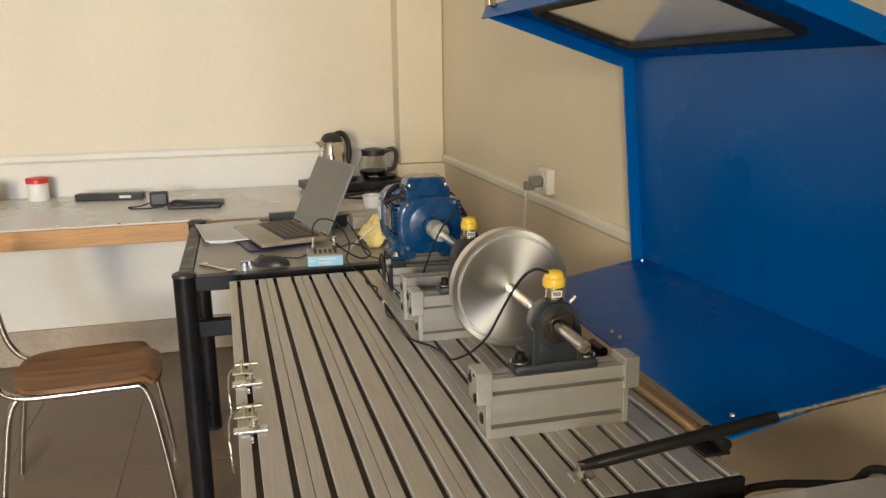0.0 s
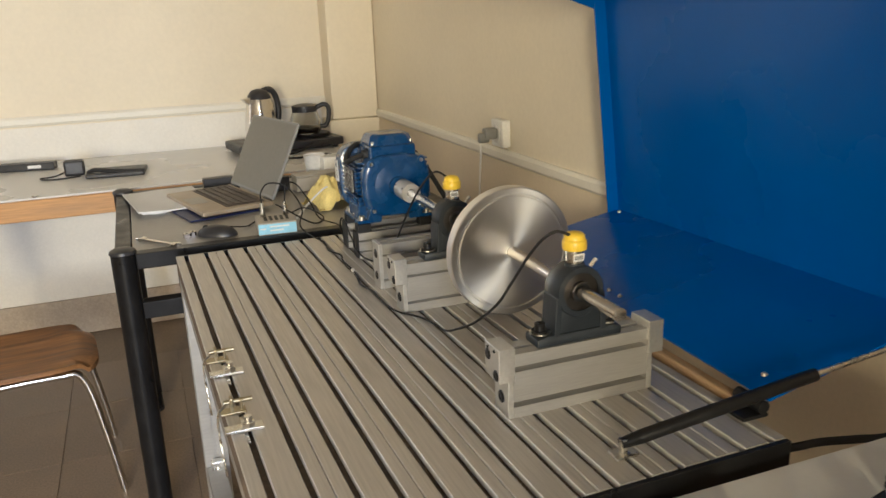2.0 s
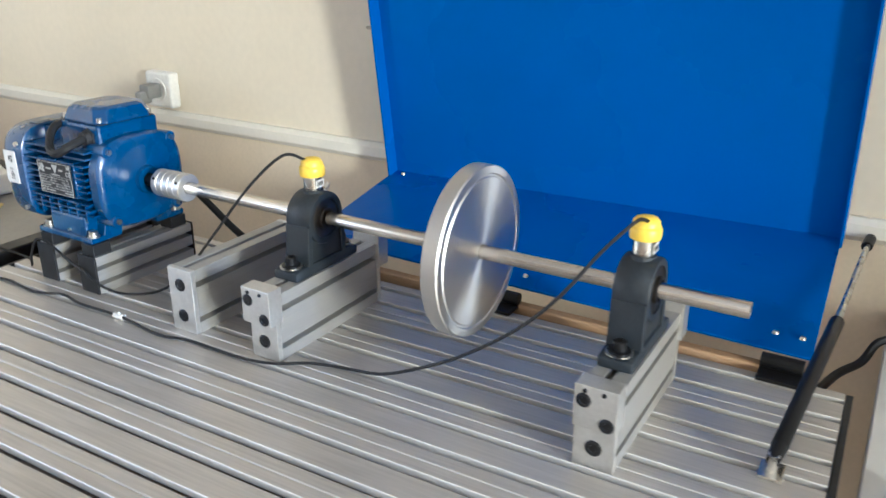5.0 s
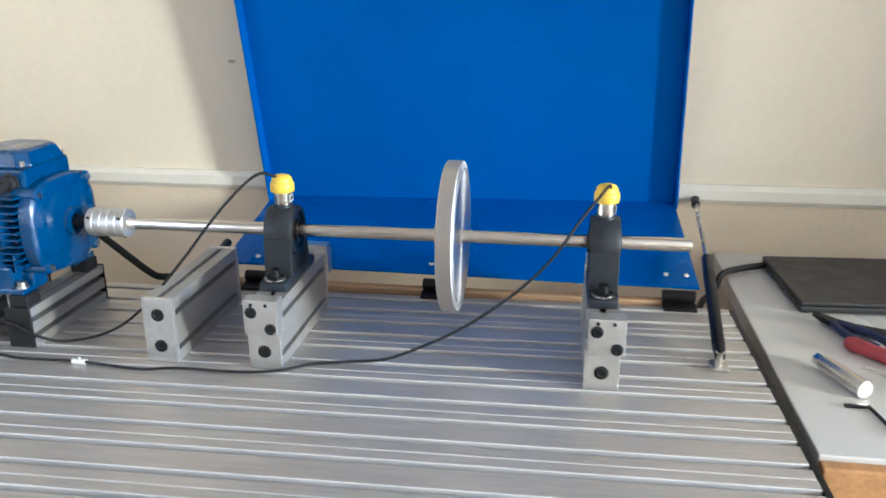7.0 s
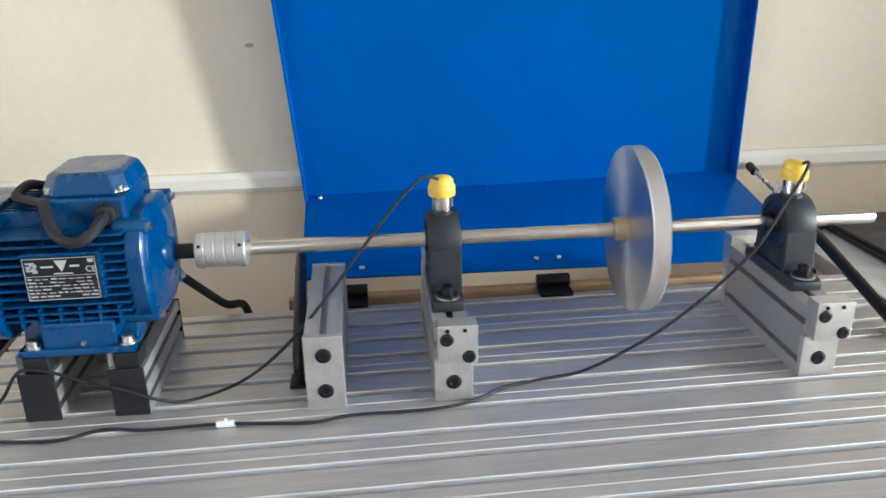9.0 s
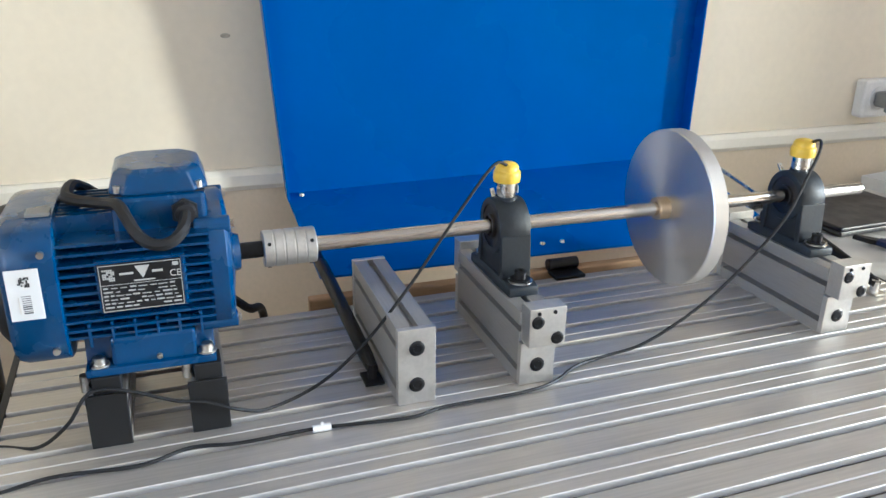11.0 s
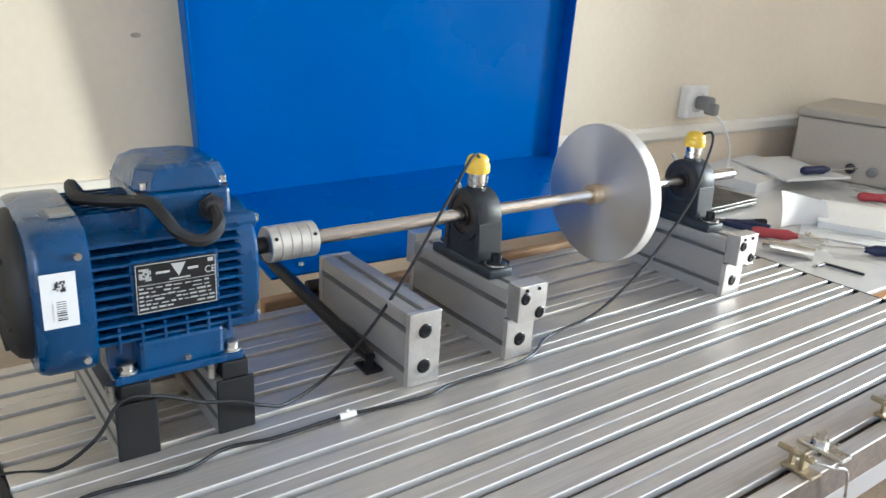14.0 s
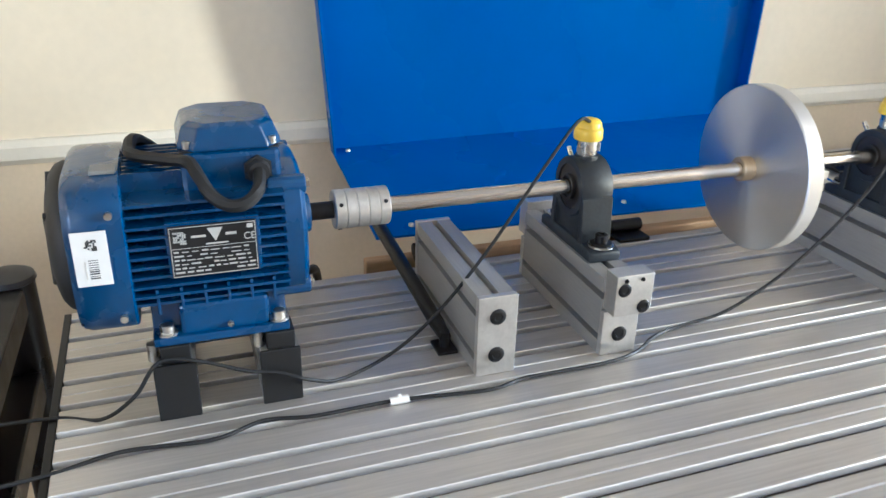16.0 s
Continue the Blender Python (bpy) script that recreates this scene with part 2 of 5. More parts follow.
def tube(points, r, seg=8, bm=None, steps=8):
    """A round cable or bent tube through the points."""
    own = bmesh.new()
    path = smooth_path(points, steps)
    up = Vector((0.13, 0.21, 0.97)).normalized()
    rings = []
    for i, p in enumerate(path):
        d = (path[min(i + 1, len(path) - 1)] - path[max(i - 1, 0)]).normalized()
        side = d.cross(up)
        if side.length < 0.05:
            side = d.cross(Vector((1, 0, 0)))
        side.normalize()
        up2 = side.cross(d).normalized()
        rings.append([own.verts.new(p + r * (math.cos(2 * math.pi * k / seg) * side + math.sin(2 * math.pi * k / seg) * up2)) for k in range(seg)])
    for a, b in zip(rings, rings[1:]):
        for k in range(seg):
            own.faces.new((a[k], a[(k + 1) % seg], b[(k + 1) % seg], b[k]))
    own.faces.new(rings[0])
    own.faces.new(rings[-1])
    return merge(bm, own)


def prism(outline, axis, lo, hi, bevel=0.0, bm=None):
    """A flat outline drawn out along an axis: its pairs are the other two axes in order."""
    own = bmesh.new()

    def place(a, b, c):
        return {'x': (c, a, b), 'y': (a, c, b), 'z': (a, b, c)}[axis]
    low = [own.verts.new(place(a, b, lo)) for a, b in outline]
    top = [own.verts.new(place(a, b, hi)) for a, b in outline]
    n = len(outline)
    own.faces.new(low)
    own.faces.new(top)
    for i in range(n):
        own.faces.new((low[i], low[(i + 1) % n], top[(i + 1) % n], top[i]))
    bmesh.ops.recalc_face_normals(own, faces=own.faces)
    if bevel:
        bmesh.ops.bevel(own, geom=own.edges[:], offset=bevel, segments=2, affect='EDGES', profile=0.5)
    return merge(bm, own)


def slab(corners, thick, bm=None, bevel=0.0):
    """A sheet between four corners, thickened along its normal."""
    own = bmesh.new()
    c = [Vector(p) for p in corners]
    nrm = (c[1] - c[0]).cross(c[3] - c[0]).normalized() * thick
    a = [own.verts.new(p) for p in c]
    b = [own.verts.new(p + nrm) for p in c]
    own.faces.new(a)
    own.faces.new(b)
    for i in range(4):
        own.faces.new((a[i], a[(i + 1) % 4], b[(i + 1) % 4], b[i]))
    bmesh.ops.recalc_face_normals(own, faces=own.faces)
    if bevel:
        bmesh.ops.bevel(own, geom=own.edges[:], offset=bevel, segments=2, affect='EDGES', profile=0.5)
    return merge(bm, own)


# ---- the room ----
X0, X1, Y0, Y1, ZC = -4.8, 0.53, -5.4, 2.86, 3.1


def structure(name, bm, mat, label, category):
    return tagged(part(name, bm, mat), label, category, kind="structure")


def wall_with_openings(name, at, thick, span, openings, label, mat):
    """A wall across y with window openings (x0, x1, z0, z1) through it."""
    bm = bmesh.new()
    a = span[0]
    for w0, w1, z0, z1 in openings:
        box((a, at, 0), (w0, at + thick, ZC), 0, bm)
        box((w0, at, 0), (w1, at + thick, z0), 0, bm)
        box((w0, at, z1), (w1, at + thick, ZC), 0, bm)
        a = w1
    box((a, at, 0), (span[1], at + thick, ZC), 0, bm)
    return structure(name, bm, mat, label, "wall")


SOUTH = [(-2.75, -1.85, 0.95, 2.55), (-1.62, -0.62, 0.95, 2.55)]
NORTH = [(-2.62, -1.88, 0.94, 2.16)]
structure("floor", box((X0 - 0.2, Y0 - 0.2, -0.12), (X1 + 0.2, Y1 + 0.2, -0.004)), M_joint, "brown stone tile floor, dusty and stained", "floor")
structure("ceiling", box((X0 - 0.2, Y0 - 0.2, ZC), (X1 + 0.2, Y1 + 0.2, ZC + 0.12)), M_ceil, "plain unseen ceiling, darkened to cut bounce light", "ceiling")
structure("wall_east", box((X1, Y0 - 0.2, 0), (X1 + 0.2, Y1 + 0.2, ZC)), M_wall, "cream plastered wall behind the test bed", "wall")
wall_with_openings("wall_north", Y1, 0.2, (X0 - 0.2, X1 - 0.002), NORTH, "bright cream plastered wall behind the counter", M_wall)
structure("wall_west", box((X0 - 0.2, Y0 - 0.2, 0), (X0, Y1 - 0.002, ZC)), M_beige, "unseen plastered wall, darkened to cut bounce light", "wall")
wall_with_openings("wall_south", Y0 - 0.2, 0.2, (X0 + 0.002, X1 - 0.002), SOUTH, "unseen plastered wall with two windows, darkened to cut bounce light", M_beige)
structure("corner_boxing", box((0.31, 2.71, 0.887), (X1 - 0.003, Y1 - 0.003, ZC - 0.003), 0.006), M_wall, "cream boxed-in corner column", "column")
structure("corner_boxing_base", box((0.29, 2.69, 0.0), (X1 - 0.003, Y1 - 0.003, 0.885), 0.006), M_wall, "wider cream base of the corner column", "column")


# added out of view to block window light from the east wall and desk
structure("shade_partition", box((-0.60, -2.36, 0), (X1 - 0.002, -2.26, ZC - 0.002)), M_beige, "unseen wall stub added to shade the right wall and desk", "wall")


def rail_profile(d, h):
    return [(0, 0), (d * 0.55, 0), (d, h * 0.25), (d, h * 0.75), (d * 0.6, h), (0, h)]


rail_e = bmesh.new()
prism([(X1 - a, 0.885 + b) for a, b in rail_profile(0.018, 0.038)], 'y', Y0, 2.69, bm=rail_e)
structure("trim_east", rail_e, M_rail, "off-white painted wall rail", "wall rail")
rail_n = bmesh.new()
prism([(Y1 - a, 0.945 + b) for a, b in rail_profile(0.018, 0.040)], 'x', X0, 0.31, bm=rail_n)
structure("trim_north", rail_n, M_rail, "off-white painted wall rail", "wall rail")
structure("lower_wall_north", box((X0, Y1 - 0.006, 0.17), (0.29, Y1 + 0.001, 0.938)), M_lower, "off-white painted lower wall", "wall")
structure("lower_wall_east", box((X1 - 0.006, Y0, 0.17), (X1 + 0.001, 2.69, 0.885)), M_lower_e, "dull cream painted lower wall", "wall")
structure("baseboard_north", box((X0, Y1 - 0.014, 0), (0.29, Y1 + 0.001, 0.168), 0.003), M_skirt, "brown stone skirting", "baseboard")
structure("baseboard_east", box((X1 - 0.014, Y0, 0), (X1 + 0.001, 2.69, 0.168), 0.003), M_skirt, "brown stone skirting", "baseboard")
for nm, at, span in (("window_1", Y0 - 0.12, SOUTH[0]), ("window_2", Y0 - 0.12, SOUTH[1]), ("window_3", Y1 + 0.07, NORTH[0])):
    win = thing(nm, label="white framed window letting in daylight", category="window", kind="structure")
    a0, a1, z0, z1 = span
    mid = (a0 + a1) / 2
    for lo, hi, zl, zh in ((a0, a0 + 0.05, z0, z1), (a1 - 0.05, a1, z0, z1), (mid - 0.03, mid + 0.03, z0, z1), (a0, a1, z0, z0 + 0.05), (a0, a1, z1 - 0.05, z1)):
        q = box((lo, at, zl), (hi, at + 0.05, zh), 0.004)
        part("window_frame", q, M_white, win)
    for lo, hi in ((a0 + 0.05, mid - 0.03), (mid + 0.03, a1 - 0.05)):
        q = box((lo, at + 0.02, z0 + 0.05), (hi, at + 0.026, z1 - 0.05))
        pane = part("pane", q, M_glass, win)
        pane.visible_shadow = False

# ---- machine bed ----
BX0, BX1, BY0, BY1, BZ = -0.467, 0.185, -0.215, 1.042, 0.80
PITCH = (BX1 - BX0) / 14
bed = thing("machine_bed", label="slotted aluminium profile machine bed on profile legs", category="test bench", turn=(0, 0, 1.1))


def bed_profile():
    """One extrusion with two T-slots, drawn as a section in x and z."""
    w, g, d, e = PITCH * 2 - 0.0008, 0.0050, 0.0009, 0.0007
    out = [(0, -0.04)]
    out.append((0, -0.0020))
    out.append((0.0009, 0))
    for k in (0.5, 1.5):
        c = PITCH * k
        out += [(c - g - e, 0), (c - g, -d), (c - g, -0.009), (c - 0.011, -0.0095), (c - 0.011, -0.0145), (c + 0.011, -0.0145), (c + 0.011, -0.0095), (c + g, -0.009), (c + g, -d), (c + g + e, 0)]
    out += [(w - 0.0009, 0), (w, -0.0020), (w, -0.04)]
    return out


first = None
for i in range(7):
    if first is None:
        bm = prism(bed_profile(), 'y', BY0, BY1)
        # painted shade on the deep faces (2), painted glint on the lip faces (1)
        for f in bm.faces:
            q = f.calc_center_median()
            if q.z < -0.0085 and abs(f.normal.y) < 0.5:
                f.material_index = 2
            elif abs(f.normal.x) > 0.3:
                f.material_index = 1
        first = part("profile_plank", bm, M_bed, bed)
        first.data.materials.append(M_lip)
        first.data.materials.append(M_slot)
        first.location = (BX0, 0, BZ)
    else:
        ob = new("profile_plank", first.data)
        ob.parent = bed
        ob.location = (BX0 + i * PITCH * 2, 0, BZ)
for y, nm in ((BY0 - 0.009, "end_strip"), (BY1 + 0.001, "end_strip")):
    part(nm, box((BX0, y, BZ - 0.075), (BX1, y + 0.008, BZ - 0.001), 0.001), M_black, bed, "black end strip")
for x in (BX0 + 0.001, BX1 - 0.046):
    part("side_beam", box((x, BY0 + 0.002, BZ - 0.075), (x + 0.045, BY1 - 0.002, BZ - 0.041), 0.002), M_alu, bed)
for y in (BY0 + 0.002, BY1 - 0.047):
    part("cross_beam", box((BX0 + 0.047, y, BZ - 0.075), (BX1 - 0.047, y + 0.045, BZ - 0.041), 0.002), M_alu, bed)


def leg_mesh(h):
    s, g = 0.029, 0.005
    out = []
    for k in range(4):
        a = math.pi / 2 * k
        for u, v in ((-s + 0.001, -s), (-g, -s), (-g, -s + 0.006), (g, -s + 0.006), (g, -s), (s - 0.001, -s)):
            out.append((u * math.cos(a) - v * math.sin(a), u * math.sin(a) + v * math.cos(a)))
    return prism(out, 'z', 0, h)


for x in (BX0 + 0.030, BX1 - 0.030):
    for y in (BY0 + 0.032, BY1 - 0.032):
        leg = part("leg", leg_mesh(0.687), M_alu, bed)
        leg.location = (x, y, 0.038)
        part("foot", rod((0, 0, -0.038), (0, 0, -0.026), 0.024, 0.02, bm=rod((0, 0, -0.03), (0, 0, 0.0), 0.006)), M_rubber, leg)
        part("corner_bracket", box((-0.016, -0.052, 0.20), (0.016, -0.0295, 0.245), 0.003, bm=rod((0, -0.058, 0.222), (0, -0.045, 0.222), 0.007)), M_zinc, leg)
for x in (BX0 + 0.002, BX1 - 0.046):
    part("stretcher", box((x, BY0 + 0.064, 0.22), (x + 0.044, BY1 - 0.064, 0.262), 0.002), M_alu, bed)

# ---- profile stands ----


def socket_screw(parent, x, y, z, r=0.0075):
    bm = lathe([(0, -0.004), (r * 1.25, -0.004), (r * 1.25, 0.0), (r, 0.0012), (r * 0.62, 0.0012), (r * 0.55, 0.0003), (0, 0.0003)], 16, m=Matrix.Rotation(radians(-90), 4, 'Y'))
    ob = part("socket_screw", bm, M_screw, parent, smooth=True)
    ob.location = (x, y, z)
    return ob


def bar_section(w, h, slots):
    """Section of an aluminium bar in y and z with open grooves in its sides and top."""
    g, d = 0.0042, 0.015
    out = [(-w, 0), (w, 0)]
    for z in slots:
        out += [(w, z - g), (w - d, z - g), (w - d, z + g), (w, z + g)]
    out += [(w, h), (g, h), (g, h - 0.009), (-g, h - 0.009), (-g, h), (-w, h)]
    for z in reversed(slots):
        out += [(-w, z + g), (-w + d, z + g), (-w + d, z - g), (-w, z - g)]
    return out


def profile_stand(at, label, with_bracket, group):
    st = thing("profile_stand", at, label, "stand", group)
    h = 0.094
    part("profile_bar", prism(bar_section(0.0215, h, (0.0200, 0.0725)), 'x', -0.104, 0.108), M_alu, st)
    for side in (-1, 1):
        x0, x1 = (-0.1125, -0.1042) if side < 0 else (0.1082, 0.1165)
        pl = part("end_plate", box((x0, -0.0225, 0.0005), (x1, 0.0225, h + 0.001 if not with_bracket else 0.056), 0.0008), M_plate, st, "milled end plate")
        ox = x0 - 0.0006 if side < 0 else x1 + 0.0006
        for z in ((0.025, 0.071) if not with_bracket else (0.026,)):
            sc = socket_screw(pl, ox, 0.0, z)
            if side > 0:
                sc.rotation_euler = (0, 0, math.pi)
        if with_bracket:
            b0, b1 = (x0 - 0.015, x1 + 0.0005) if side < 0 else (x0 - 0.0005, x1 + 0.015)
            br = part("stop_bracket", box((b0, -0.0265, 0.0575), (b1, 0.0195, 0.106), 0.0008), M_plate, st, "milled stop bracket")
            ox = b0 - 0.0006 if side < 0 else b1 + 0.0006
            for y, z, r in ((0.009, 0.089, 0.0065), (-0.0165, 0.0665, 0.0065), (0.008, 0.1, 0.002), (-0.012, 0.1, 0.002)):
                sc = socket_screw(br, ox, y, z, r)
                if side > 0:
                    sc.rotation_euler = (0, 0, math.pi)
    return st


profile_stand((0, 0, BZ), "aluminium profile stand under the outer bearing", True, "profile stands")
profile_stand((0, 0.45, BZ), "aluminium profile stand under the inner bearing", True, "profile stands")
profile_stand((0, 0.600, BZ), "bare aluminium profile stand with end plates", False, "profile stands")

# ---- pillow block bearings with sensors ----
AXIS = 0.966
ZT = BZ + 0.0942


def bearing(y):
    be = thing("pillow_block", (0, y, ZT), "dark grey-blue cast iron pillow block bearing", "bearing", "pillow blocks")
    c = AXIS - ZT
    base = prism([(-0.066, 0), (0.066, 0), (0.066, 0.012), (0.05, 0.0155), (-0.05, 0.0155), (-0.066, 0.012)], 'y', -0.0195, 0.0195, 0.0025)
    part("base", base, M_cast, be, smooth=True)
    out = [(-0.040, 0.014), (0.040, 0.014), (0.0375, 0.045)]
    for k in range(17):
        a = math.pi * k / 16
        out.append((0.0355 * math.cos(a), c + 0.0355 * math.sin(a)))
    out.append((-0.0375, 0.045))
    body = prism(out, 'y', -0.0165, 0.0165, 0.003)
    part("housing", body, M_cast, be, smooth=True)
    ring = lathe([(0.0125, -0.0225), (0.0155, -0.0225), (0.0155, -0.018), (0.0265, -0.0178), (0.0265, 0.0178), (0.0155, 0.018), (0.0155, 0.0225), (0.0125, 0.0225)], 32, m=Matrix.Translation((0, 0, c)) @ ALONG_Y)
    for x0, x1 in ((-0.0405, -0.0315), (0.0315, 0.0405)):
        part("rib", prism([(x0, 0.013), (x1, 0.013), (x1 * 0.92, c - 0.004), (x0 * 0.92, c - 0.004)], 'y', -0.0196, 0.0196, 0.0012), M_cast, be)
    part("face_ring", lathe([(0.0268, -0.0198), (0.0345, -0.0198), (0.0358, -0.0180), (0.0358, 0.0180), (0.0345, 0.0198), (0.0268, 0.0198), (0.0268, -0.0198)], 40, m=Matrix.Translation((0, 0, c)) @ ALONG_Y), M_cast, be, smooth=True)
    part("bearing_insert", ring, M_dsteel, be, "dark steel bearing insert", smooth=True)
    part("boss", rod((0, 0, c + 0.026), (0, 0, c + 0.0375), 0.0145, 0.0135, 20), M_cast, be)
    for x in (-0.053, 0.053):
        bolt = part("bolt", lathe([(0.0125, 0.0), (0.0125, 0.002), (0.0075, 0.0022), (0.0075, 0.012), (0.0062, 0.013), (0.003, 0.013), (0.003, 0.008), (0, 0.008)], 20), M_screw, be, "black cap screw", smooth=True)
        bolt.location = (x, 0, 0.0172)
        part("washer", lathe([(0.0050, 0.0), (0.0150, 0.0), (0.0150, 0.0018), (0.0050, 0.0018), (0.0050, 0.0)], 24, m=Matrix.Translation((x, 0, 0.0154))), M_zinc, be, "bright zinc washer")
    part("grease_nipple", rod((0.028, 0.004, c + 0.026), (0.037, 0.004, c + 0.036), 0.003), M_zinc, be)
    se = thing("vibration_sensor", (0, y, AXIS + 0.0300), "steel vibration sensor with a yellow cap on the bearing", "sensor", "vibration sensors")
    part("sensor_body", lathe([(0, 0.004), (0.0105, 0.004), (0.0105, 0.009), (0.0122, 0.010), (0.0122, 0.030), (0.011, 0.031), (0, 0.031)], 28), M_zinc, se, smooth=True)
    part("cap", lathe([(0.0125, 0.026), (0.0164, 0.0264), (0.0170, 0.029), (0.0170, 0.037), (0.0160, 0.0395), (0.0148, 0.0405), (0.0144, 0.0450), (0.0115, 0.0488), (0.0060, 0.0506), (0, 0.0510)], 28), M_yellow, se, "yellow plastic cap", smooth=True)
    tag = prism([(-0.008, 0.012), (0.008, 0.012), (0.008, 0.022), (-0.008, 0.022)], 'y', -0.0128, -0.0122)
    part("tag", tag, M_paper, se)
    for k in range(4):
        part("print_bar", box((-0.006 + k * 0.0032, -0.0131, 0.014), (-0.004 + k * 0.0032, -0.0128, 0.020)), M_print, se)


bearing(0.0)
bearing(0.45)

# ---- shaft, disc, coupling ----
shaft = thing("drive_shaft", (0, 0, AXIS), "bright ground steel shaft running through both bearings", "shaft")
part("rod", rod((0, -0.115, 0), (0, 0.715, 0), 0.0092, seg=32, bevel=0.0012), M_steel, shaft, smooth=True)
disc = thing("balancing_disc", (0, 0.205, AXIS), "turned aluminium balancing disc on the steel shaft", "disc")
part("disc_body", lathe([(0.0096, -0.011), (0.090, -0.011), (0.0915, -0.0095), (0.0935, -0.0095), (0.095, -0.011), (0.1035, -0.011), (0.105, -0.0095), (0.105, 0.0095), (0.1035, 0.011), (0.0096, 0.011), (0.0096, -0.011)], 96, m=ALONG_Y), M_disc, disc, smooth=True)
part("hub", lathe([(0.0096, 0.0112), (0.0155, 0.0112), (0.0155, 0.026), (0.0145, 0.027), (0.0096, 0.027)], 32, m=ALONG_Y), M_sleeve, disc, "bronze-coloured hub sleeve", smooth=True)
coup = thing("shaft_coupling", (0, 0.69, AXIS), "ribbed aluminium shaft coupling", "coupling")
cp = [(0.0094, 0), (0.020, 0), (0.0212, 0.0012)]
for k in range(1, 5):
    z = 0.012 * k
    cp += [(0.0212, z - 0.0012), (0.0203, z - 0.0006), (0.0203, z + 0.0006), (0.0212, z + 0.0012)]
cp += [(0.0212, 0.0588), (0.020, 0.06), (0.0094, 0.06)]
part("coupling_body", lathe(cp, 40, m=ALONG_Y), M_plate, coup, smooth=True)
for a in (0.4, 2.6, 4.4):
    for yy in (0.006, 0.054):
        part("set_screw", rod((0.0205 * math.cos(a), yy, 0.0205 * math.sin(a)), (0.0222 * math.cos(a), yy, 0.0222 * math.sin(a)), 0.0022, seg=10), M_screw, coup)

# ---- electric motor ----
motor = thing("electric_motor", (0, 0.874, AXIS), "blue finned electric motor with terminal box", "motor")
part("frame", lathe([(0, -0.066), (0.060, -0.066), (0.063, -0.062), (0.063, 0.090), (0, 0.090)], 64, m=ALONG_Y), M_mblue, motor, smooth=True)


def rounded_square(r, power, seg=64):
    """Outline in x and z between a circle and a square."""
    out = []
    for k in range(seg):
        a = 2 * math.pi * k / seg
        c, q = math.cos(a), math.sin(a)
        f = (abs(c) ** power + abs(q) ** power) ** (-1 / power)
        out.append((r * f * c, r * f * q))
    return out


def ring_loft(sections, power, seg=64, wide=1.0):
    """Rounded-square rings at (half height, y), joined into one closed skin."""
    bm = bmesh.new()
    rings = [[bm.verts.new((x * wide, y, z)) for x, z in rounded_square(r, power, seg)] for r, y in sections]
    for a, c in zip(rings, rings[1:]):
        for i in range(seg):
            bm.faces.new((a[i], a[(i + 1) % seg], c[(i + 1) % seg], c[i]))
    bm.faces.new(rings[0])
    bm.faces.new(rings[-1])
    return bm


for s in (-1, 1):
    for k in range(11):
        z = -0.045 + k * 0.0098
        reach = 0.0865 if abs(z) < 0.04 else 0.0820
        part("fin", prism([(s * 0.030, z - 0.0024), (s * reach, z - 0.0014), (s * reach, z + 0.0014), (s * 0.030, z + 0.0024)], 'y', -0.064, 0.084), M_mblue, motor)
for k in range(9):
    x = -0.044 + k * 0.011
    part("fin", prism([(x - 0.0016, 0.040), (x + 0.0016, 0.040), (x + 0.001, 0.0725), (x - 0.001, 0.0725)], 'y', -0.064, 0.084), M_mblue, motor)
part("front_shield", ring_loft([(0.060, -0.086), (0.0665, -0.0845), (0.0700, -0.080), (0.0700, -0.064), (0.0680, -0.0615)], 3.0, wide=1.14), M_mblue, motor, smooth=True)
part("bearing_boss", lathe([(0.011, -0.099), (0.020, -0.098), (0.022, -0.092), (0.040, -0.089), (0.052, -0.0862), (0.011, -0.0862)], 48, m=ALONG_Y), M_mblue, motor, smooth=True)
for k in range(4):
    a = radians(45 + 90 * k)
    part("shield_ear", rod((0.083 * math.cos(a), -0.087, 0.076 * math.sin(a)), (0.083 * math.cos(a), -0.050, 0.076 * math.sin(a)), 0.0095, seg=16, bevel=0.0015), M_mblue, motor)
    part("shield_bolt", rod((0.083 * math.cos(a), -0.091, 0.076 * math.sin(a)), (0.083 * math.cos(a), -0.087, 0.076 * math.sin(a)), 0.0048, seg=6), M_zinc, motor)
part("motor_shaft", rod((0, -0.128, 0), (0, -0.09, 0), 0.0095, seg=24), M_screw, motor)
cover = part("fan_cover", ring_loft([(0.0755, 0.0785), (0.0772, 0.080), (0.0775, 0.086), (0.0772, 0.120), (0.0755, 0.126), (0.0730, 0.1290)], 4.2, wide=1.17), M_mblue, motor, smooth=True)
part("grille", lathe([(0, 0.151), (0.022, 0.1505), (0.052, 0.148), (0.064, 0.144), (0.0705, 0.139), (0.0735, 0.132), (0.0735, 0.1265), (0, 0.1265)], 48, m=Matrix.Diagonal((1.04, 1, 1, 1)) @ ALONG_Y), M_rubber, cover, "black fan grille", smooth=True)
for k in range(6):
    a = radians(20 + 60 * k)
    part("rib", rod((0.018 * math.cos(a), 0.1515, 0.018 * math.sin(a)), (0.062 * math.cos(a), 0.1455, 0.064 * math.sin(a)), 0.0025, seg=8), M_rubber, cover)
for z in (0.050, -0.052):
    for x in (-1, 1):
        part("cover_screw", rod((x * 0.0875, 0.090, z), (x * 0.0918, 0.090, z), 0.0036, seg=10), M_zinc, cover)
part("lifting_pad", box((-0.052, 0.082, 0.0755), (-0.030, 0.104, 0.0795), 0.001), M_greyplug, cover)
